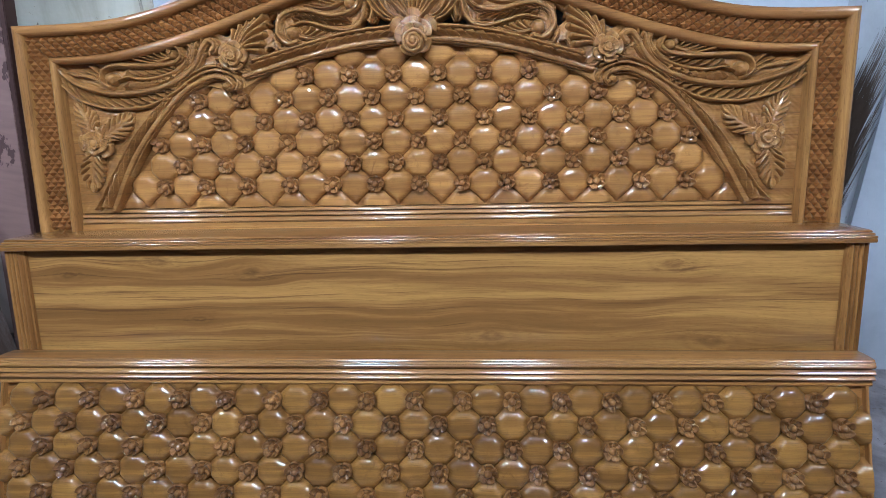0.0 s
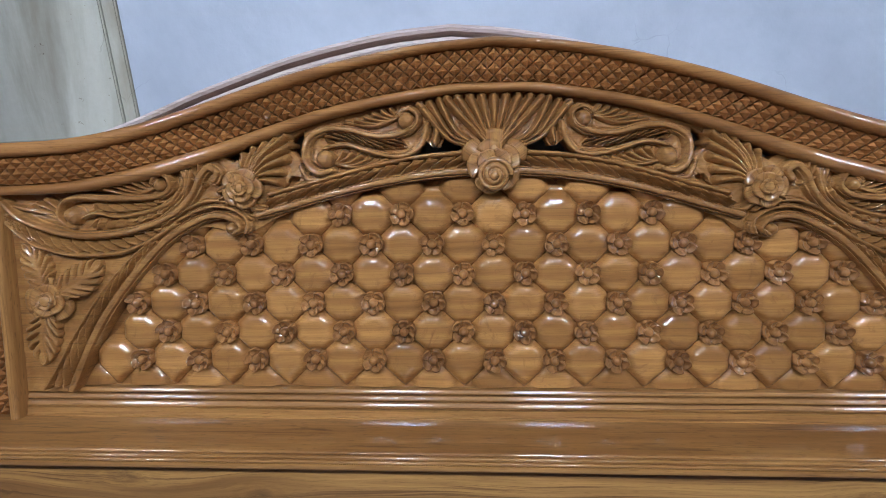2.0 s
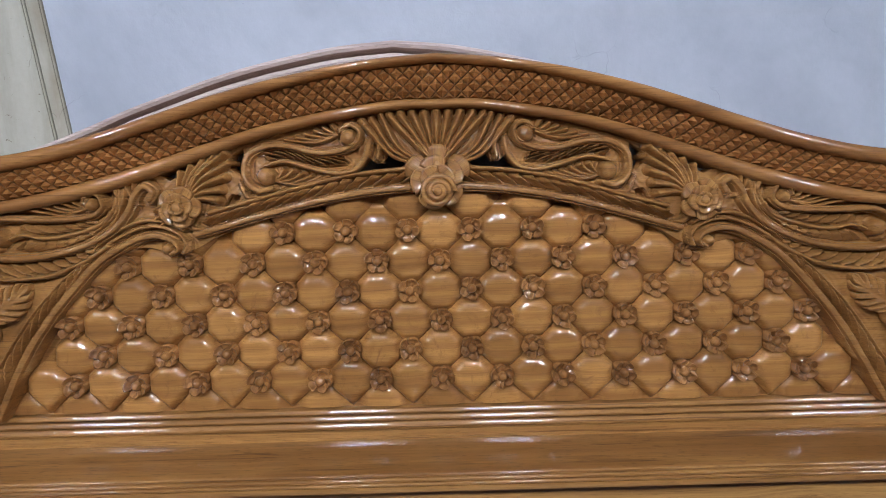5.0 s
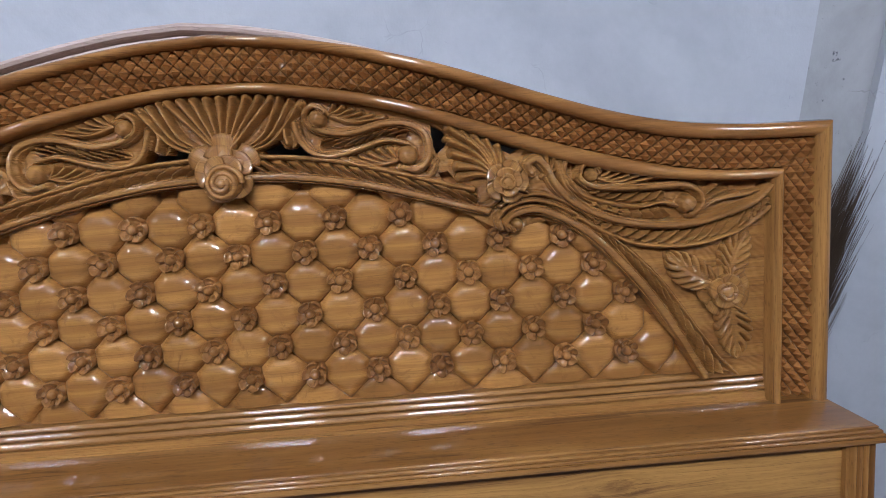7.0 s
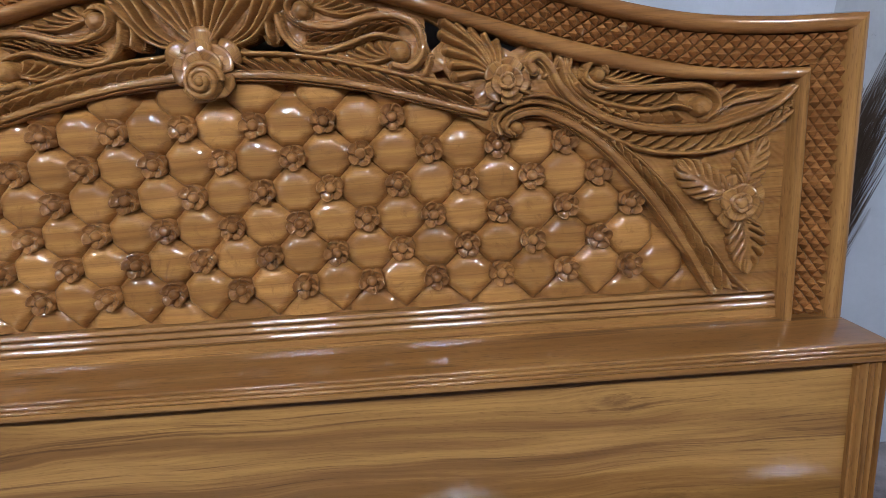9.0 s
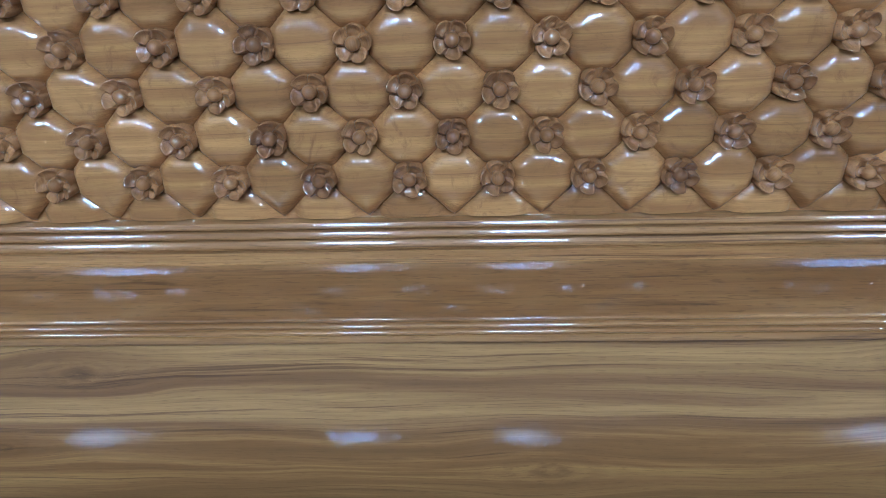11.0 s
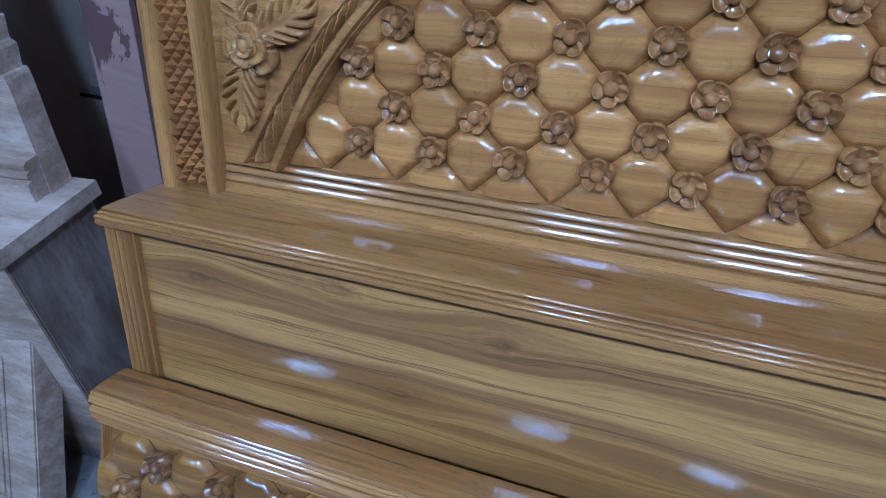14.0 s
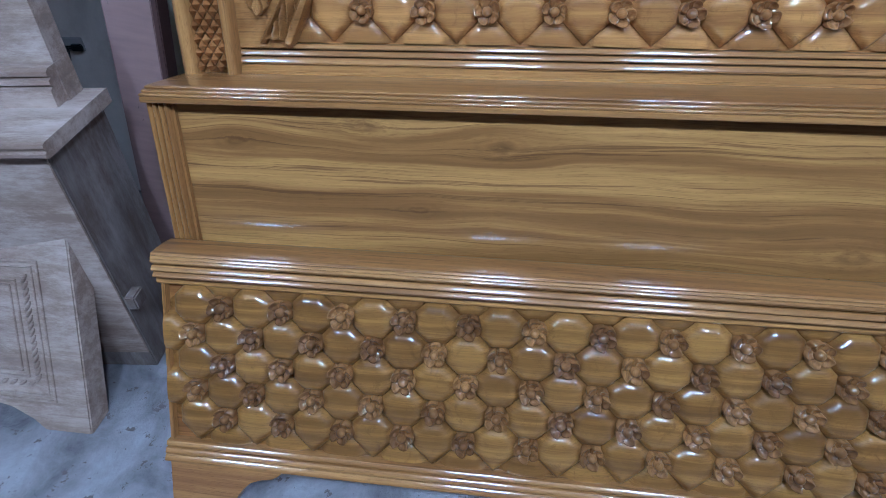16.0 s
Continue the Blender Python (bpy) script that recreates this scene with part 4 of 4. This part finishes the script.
for side in (-1, 1):
    part("carved_spandrel", spandrel_mesh(side), WOOD_CARVED, headboard, "scrolls, swags and leaf ropes carved in relief", smooth=True)


# ---- roses, leaves and the boss, applied on the carving ----
def petal_mesh(r0, r1, wide, y0, y1, curl, twist=0.0, n=7):
    """A cupped petal with a rolled rim, pointing along x from the y axis."""
    bm = bmesh.new()
    rows = []
    for i in range(n):
        s = i / (n - 1)
        ring = []
        for j in range(9):
            w = j / 4 - 1
            a = wide * w * (0.65 + 0.55 * s - 0.35 * s * s) + twist * s
            r = r0 + (r1 - r0) * s * (1 - 0.16 * w * w)
            y = y0 + (y1 - y0) * s ** 1.3 + curl * (w * w) * s - curl * 1.4 * max(0.0, s - 0.7)
            ring.append(bm.verts.new((r * math.cos(a), y, r * math.sin(a))))
        rows.append(ring)
    for p, q in zip(rows, rows[1:]):
        for j in range(8):
            bm.faces.new((p[j], p[j + 1], q[j + 1], q[j]))
    edges = [e for e in bm.edges if e.is_boundary]
    for v in [g for g in bmesh.ops.extrude_edge_only(bm, edges=edges)["geom"] if isinstance(g, bmesh.types.BMVert)]:
        v.co = Vector((v.co.x * 0.97, min(v.co.y + 0.012, 0.004), v.co.z * 0.97))
    bmesh.ops.recalc_face_normals(bm, faces=bm.faces[:])
    for f in bm.faces:
        f.smooth = True
    return bm


def rose(name, parent, place, radius, deep, label="", outer=5, inner=4, turn=0.0):
    """A carved rose: a heart, and petals in three rings round it."""
    bm = bmesh.new()
    prof = [(radius * 0.78, 0.004), (radius * 0.70, -deep * 0.4), (radius * 0.34, -deep * 0.75), (radius * 0.22, -deep * 0.98), (radius * 0.10, -deep * 1.06)]
    rings = [[bm.verts.new((r * math.cos(k * math.pi / 9), y, r * math.sin(k * math.pi / 9))) for k in range(18)] for r, y in prof]
    for p, q in zip(rings, rings[1:]):
        for j in range(18):
            bm.faces.new((p[j], p[(j + 1) % 18], q[(j + 1) % 18], q[j]))
    bm.faces.new(rings[-1])
    bmesh.ops.recalc_face_normals(bm, faces=bm.faces[:])
    heart = part(name, bm, WOOD_CARVED, parent, label, smooth=True)
    heart.location = place
    for count, r0, r1, wide, y0, y1, off in ((outer, 0.3, 1.0, 3.3 / outer, 0.42, 0.62, 0.0), (inner, 0.16, 0.68, 3.6 / inner, 0.62, 0.92, 0.6), (3, 0.06, 0.36, 1.15, 0.85, 1.10, 0.2)):
        first = None
        for k in range(count):
            m = Matrix.Rotation(-(turn + off + 2 * math.pi * k / count), 4, "Y")
            if first is None:
                first = part("petal", petal_mesh(radius * r0, radius * r1, wide, -deep * y0, -deep * y1, -deep * 0.15, 0.25), WOOD_CARVED, heart)
                first.matrix_basis = m
            else:
                again("petal", first, m, heart)
    return heart


def leaf_mesh(root, tip, wide, high, bend=0.1, ribs=6):
    """A pointed leaf: sunk along its midrib, with gouge cuts slanting in from both edges."""
    bm = bmesh.new()
    root, tip = np.array(root), np.array(tip)
    ax = tip - root
    nrm = np.array([-ax[1], ax[0]])
    length = np.linalg.norm(ax)
    nrm /= length
    n, m = 60, 12
    rows = []
    for i in range(n + 1):
        s = i / n
        half = wide * 1.95 * (s + 0.06) ** 0.7 * max(0.0, 1 - s) ** 0.8
        c = root + ax * s + nrm * bend * length * math.sin(math.pi * s)
        row = []
        for j in range(-m, m + 1):
            w = j / m
            phase = (s * ribs - abs(w) * 1.5) % 1.0
            notch = 1 - 0.06 * (phase < 0.3)
            p = c + nrm * half * w * notch + ax * 0.05 * abs(w)
            gouge = max(0.0, 1 - abs(phase - 0.22) / 0.26) * min(1.0, max(0.0, abs(w) - 0.18) / 0.30) * min(1.0, (1 - s) / 0.12)
            h = high * (0.62 + 0.34 * abs(w) ** 0.9 - 0.24 * abs(w) ** 4) * (1 - 0.35 * s) - 0.62 * high * gouge
            row.append(bm.verts.new((p[0], -max(h, 0.0), p[1])))
        rows.append(row)
    for p, q in zip(rows, rows[1:]):
        for j in range(2 * m):
            bm.faces.new((p[j], p[j + 1], q[j + 1], q[j]))
    edges = [e for e in bm.edges if e.is_boundary]
    new_verts = [g for g in bmesh.ops.extrude_edge_only(bm, edges=edges)["geom"] if isinstance(g, bmesh.types.BMVert)]
    for v in new_verts:
        v.co.y = 0.003
    bmesh.ops.recalc_face_normals(bm, faces=bm.faces[:])
    for f in bm.faces:
        f.smooth = True
    return bm


for side in (-1, 1):
    corner = rose("corner_rose", headboard, (-0.757 if side < 0 else 0.768, GROUND_Y + 0.001, 0.908 + (0.0 if side < 0 else -0.016)), 0.043, 0.028, "open carved rose with three serrated leaves", turn=0.4)
    for tip, wide in (((side * 0.038, 0.094), 0.024), ((-side * 0.092, 0.066), 0.026), ((side * 0.022, -0.112), 0.028)):
        d = np.array(tip) / np.hypot(*tip)
        part("leaf", leaf_mesh(d * 0.020, tip, wide * 1.38, 0.027, 0.06 * side, 6), WOOD_CARVED, corner)
    rose("side_flower", headboard, (-0.410 if side < 0 else 0.420, GROUND_Y - 0.006, 1.094 + sag(side * 0.406)), 0.034, 0.028, "small carved rose on the swag", turn=1.0)

boss = rose("centre_boss", headboard, (0, GROUND_Y - 0.010, 1.124), 0.044, 0.022, "large carved rosebud boss in the middle of the arch", turn=math.pi / 2)
for a, r in ((0.62, 0.058), (math.pi - 0.62, 0.058), (math.pi / 2, 0.060)):
    leaf = part("petal", petal_mesh(0.016, r, 0.50, -0.014, -0.008, 0.010), WOOD_CARVED, boss)
    leaf.matrix_basis = Matrix.Rotation(-a, 4, "Y")
bud = bmesh.new()
spiral = []
for i in range(90):
    a = i / 89 * 4.2 * math.pi
    r = 0.0265 - 0.0195 * i / 89
    spiral.append((r * math.cos(a), -0.022 - 0.013 * i / 89, r * math.sin(a) - 0.014))
rings = []
for i, c in enumerate(spiral):
    a = i / 89 * 4.2 * math.pi
    out = Vector((math.cos(a), 0, math.sin(a)))
    rings.append([bud.verts.new(Vector(c) + out * 0.0042 * math.cos(q) + Vector((0, -1, 0)) * 0.0065 * math.sin(q)) for q in [k * math.pi / 6 - 0.3 for k in range(8)]])
for p, q in zip(rings, rings[1:]):
    for j in range(7):
        bud.faces.new((p[j], p[j + 1], q[j + 1], q[j]))
bmesh.ops.create_uvsphere(bud, u_segments=16, v_segments=10, radius=0.025, matrix=Matrix.Translation((0, -0.012, -0.014)))
bmesh.ops.create_uvsphere(bud, u_segments=12, v_segments=8, radius=0.0075, matrix=Matrix.Translation((0, -0.036, -0.014)))
bmesh.ops.recalc_face_normals(bud, faces=bud.faces[:])
part("bud", bud, WOOD_CARVED, boss, smooth=True)

# ---- an unfinished headboard between this one and the wall ----
pale = thing("raw_headboard", "unvarnished pale wooden headboard behind the varnished one", "headboard", LEAN_BACK @ Matrix.Translation((-0.07, 0.062, 0.047)))
bm = bmesh.new()
rings = []
for i in range(181):
    x = -0.90 + 1.80 * i / 180
    t = TOP(x * 1.12) - 0.25 * max(0.0, abs(x) * 1.12 - 0.48) ** 1.5
    prof = [(0.045, t - 0.006), (0.0, t - 0.006), (-0.006, t - 0.008), (-0.008, t - 0.013), (-0.004, t - 0.018), (0.034, t - 0.019), (0.034, t - 0.027), (-0.006, t - 0.028), (-0.008, t - 0.034), (-0.004, t - 0.040),
            (0.034, t - 0.041), (0.034, t - 0.049), (0.004, t - 0.050), (0.004, t - 0.085), (0.045, t - 0.085)]
    rings.append([bm.verts.new((x, y, z)) for y, z in prof])
m = len(rings[0])
for a, b in zip(rings, rings[1:]):
    for j in range(m):
        bm.faces.new((a[j], a[(j + 1) % m], b[(j + 1) % m], b[j]))
bm.faces.new(rings[0][::-1])
bm.faces.new(rings[-1])
bmesh.ops.recalc_face_normals(bm, faces=bm.faces[:])
part("crest_rail", bm, RAW_NEW, pale, smooth="auto")
bm = bmesh.new()
for k in range(120):
    x = -0.83 + 0.0138 * k
    t = TOP(x * 1.12) - 0.25 * max(0.0, abs(x) * 1.12 - 0.48) ** 1.5
    bmesh.ops.create_cube(bm, size=1.0, matrix=Matrix.Translation((x, 0.004, t - 0.058)) @ Matrix.Rotation(0.9, 4, "Y") @ Matrix.Diagonal((0.004, 0.012, 0.016, 1)))
bmesh.ops.bevel(bm, geom=bm.edges[:], offset=0.0012, segments=1, affect="EDGES")
tagged(part("rope_carving", bm, RAW_NEW, pale), "slanting beads under the crest", kind="stuff")
for x in (-0.87, 0.87):
    part("post", box(x - 0.03, x + 0.03, 0.004, 0.044, 0.115, 0.88), RAW_NEW, pale)

# ---- the unvarnished bed beside it ----
RX = -1.135
raw_head = thing("raw_headboard", "unvarnished pale wooden headboard with box shelf, standing by the wall", "headboard", Matrix.Translation((-1.086, -0.036, 0)) @ Matrix.Rotation(radians(5), 4, "Z") @ Matrix.Translation((1.117, 0.036, 0)))
# box in the darker RAW_Z, its front faced with the lighter RAW
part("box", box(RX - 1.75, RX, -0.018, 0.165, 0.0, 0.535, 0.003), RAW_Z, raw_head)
part("box_front", box(RX - 1.75, RX - 0.002, -0.0225, -0.0185, 0.05, 0.535), RAW, raw_head)
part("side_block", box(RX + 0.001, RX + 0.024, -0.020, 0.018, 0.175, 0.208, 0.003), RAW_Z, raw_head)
part("shelf", extrude_x([(0.17, 0.562), (-0.030, 0.562), (-0.037, 0.560), (-0.039, 0.554), (-0.036, 0.549), (-0.036, 0.5465), (-0.040, 0.544), (-0.040, 0.538), (-0.036, 0.535), (0.17, 0.535)], RX - 1.77, RX + 0.018), RAW, raw_head)
part("plinth_moulding", extrude_x([(0.16, 0.626), (0.108, 0.626), (0.100, 0.622), (0.100, 0.614), (0.106, 0.611), (0.098, 0.607), (0.096, 0.600), (0.102, 0.596), (0.092, 0.592), (0.090, 0.580), (0.090, 0.562), (0.16, 0.562)], RX - 1.70, RX - 0.028), RAW, raw_head)
bm = bmesh.new()
edge = spline([(RX - 0.022, 0.555), (RX - 0.030, 0.64), (RX - 0.038, 0.735), (RX - 0.049, 0.745), (RX - 0.046, 0.775), (RX - 0.056, 0.785), (RX - 0.053, 0.815), (RX - 0.064, 0.83), (RX - 0.085, 0.95), (RX - 0.115, 1.10)], 40)
a = [bm.verts.new((x, 0.118 + 0.16 * (z - 0.56), z)) for x, z in edge] + [bm.verts.new((RX - 1.6, 0.205, 1.10)), bm.verts.new((RX - 1.6, 0.118, 0.56))]
b = [bm.verts.new(v.co + Vector((0, 0.045, 0))) for v in a]
bm.faces.new(a)
bm.faces.new(b[::-1])
for j in range(len(a)):
    k = (j + 1) % len(a)
    bm.faces.new((a[j], b[j], b[k], a[k]))
bmesh.ops.recalc_face_normals(bm, faces=bm.faces[:])
part("panel", bm, RAW, raw_head)

RF = Matrix.Translation((-1.148, -0.200, 0.0)) @ Matrix.Rotation(radians(-25.5), 4, "X")
raw_foot = thing("raw_footboard", "unvarnished pale wooden footboard with rope-carved frame, leaning on a box", "footboard", RF)
bm = bmesh.new()
outline = [(0.0, 0.0), (0.0, 0.412), (-1.70, 0.412), (-1.70, 0.0), (-1.60, 0.0), (-1.55, 0.03), (-1.48, 0.055), (-0.22, 0.055), (-0.17, 0.045), (-0.125, 0.022), (-0.10, 0.0)]
a = [bm.verts.new((x, 0.0, z)) for x, z in outline]
b = [bm.verts.new((x, 0.055, z)) for x, z in outline]
bm.faces.new(a)
bm.faces.new(b[::-1])
for j in range(len(a)):
    k = (j + 1) % len(a)
    bm.faces.new((a[j], b[j], b[k], a[k]))
bmesh.ops.recalc_face_normals(bm, faces=bm.faces[:])
bmesh.ops.bevel(bm, geom=bm.edges[:], offset=0.003, segments=2, affect="EDGES")
part("board", bm, RAW, raw_foot)
for d, w in ((0.065, 0.005), (0.078, 0.003), (0.115, 0.004), (0.128, 0.003)):
    bm = bmesh.new()
    box(-d - w, -d, -0.0035, 0.001, d + 0.005, 0.398 - d * 0.75, 0.001, 1, bm)
    box(-1.70 + d, -d, -0.0035, 0.001, d, d + w, 0.001, 1, bm)
    box(-1.70 + d, -d, -0.0035, 0.001, 0.398 - d * 0.75, 0.398 - d * 0.75 + w, 0.001, 1, bm)
    part("frame_bead", bm, RAW, raw_foot)
bm = bmesh.new()
for k in range(16):
    z = 0.115 + k * 0.0135
    bmesh.ops.create_uvsphere(bm, u_segments=8, v_segments=5, radius=1, matrix=Matrix.Translation((-0.098, 0.0, z)) @ Matrix.Rotation(0.6, 4, "Y") @ Matrix.Diagonal((0.0042, 0.005, 0.012, 1)))
for k in range(40):
    bmesh.ops.create_uvsphere(bm, u_segments=8, v_segments=5, radius=1, matrix=Matrix.Translation((-0.115 - k * 0.02, 0.0, 0.102)) @ Matrix.Rotation(1.0, 4, "Y") @ Matrix.Diagonal((0.0042, 0.005, 0.012, 1)))
tagged(part("rope_carving", bm, RAW, raw_foot, smooth=True), "slanting rope beads", kind="stuff")

# ---- a painted plank leaning between the beds ----
plank = thing("plank", "old plank with peeling mauve paint, leaning on the wall", "plank", Matrix.Translation((-1.183, 0.225, 0.0)) @ Matrix.Rotation(radians(10.2), 4, "Y") @ Matrix.Rotation(radians(-1.5), 4, "X"))
part("board", box(-0.047, 0.0485, 0.0, 0.03, 0.01, 1.60, 0.002), MAUVE, plank)
part("edge_batten", box(0.0500, 0.062, -0.004, 0.034, 0.01, 1.60, 0.002), BROWN, plank)

# ---- the bolt on the recessed wall ----
bolt = thing("door_bolt", "black iron sliding bolt fixed to the wall", "bolt", Matrix.Translation((-1.545, 0.6395, 0.456)))
part("plate", box(-0.075, 0.042, -0.005, 0.0, -0.012, 0.024, 0.002), ZINC, bolt, "grey back plate")
part("rod", box(-0.115, 0.030, -0.014, -0.006, -0.005, 0.004, 0.003), IRON, bolt)
for x0, x1 in ((-0.030, -0.010), (0.010, 0.040)):
    part("guide", box(x0, x1, -0.018, -0.0045, -0.009, 0.009, 0.003), IRON, bolt)
part("knob", extrude_x([(-0.020, 0.004), (-0.016, -0.006), (-0.024, -0.032), (-0.031, -0.030)], -0.006, 0.004), IRON, bolt)

# ---- a grass broom behind the right post ----
broom = thing("broom", "dark grass broom stuck behind the headboard post", "broom", Matrix.Translation((0.967, 0.275, 0.46)))
bm = bmesh.new()
brng = random.Random(9)
for k in range(1300):
    spread = brng.gauss(0, 1)
    root = Vector((brng.uniform(-0.020, 0.020), brng.uniform(-0.018, 0.018), brng.uniform(-0.15, 0.1)))
    long = brng.triangular(0.20, 0.50, 0.34)
    tip = root + Vector((0.024 + 0.0065 * spread + 0.20 * max(0, long - 0.28), 0.012 * brng.gauss(0, 1), long))
    mid = root * 0.5 + tip * 0.5 + Vector((-0.016, 0, 0.01))
    w = brng.uniform(0.0009, 0.0020)
    pts = spline([root, mid, tip], 6)
    prev = None
    for i, p in enumerate(pts):
        ww = w * (1 - 0.85 * i / 6)
        ring = [bm.verts.new(Vector(p) + Vector((ww * math.cos(q), ww * math.sin(q), 0))) for q in (0, 2.1, 4.2)]
        if prev:
            for j in range(3):
                bm.faces.new((prev[j], prev[(j + 1) % 3], ring[(j + 1) % 3], ring[j]))
        prev = ring
part("bristles", bm, STRAW, broom)
part("handle", box(-0.014, 0.014, -0.014, 0.014, -0.49, 0.02, 0.006), STRAW, broom)

# the first tufts and flower were patterns only
for ob in TUFTS + DARK_TUFTS + [FLOWER, DARK_FLOWER]:
    bpy.data.objects.remove(ob)
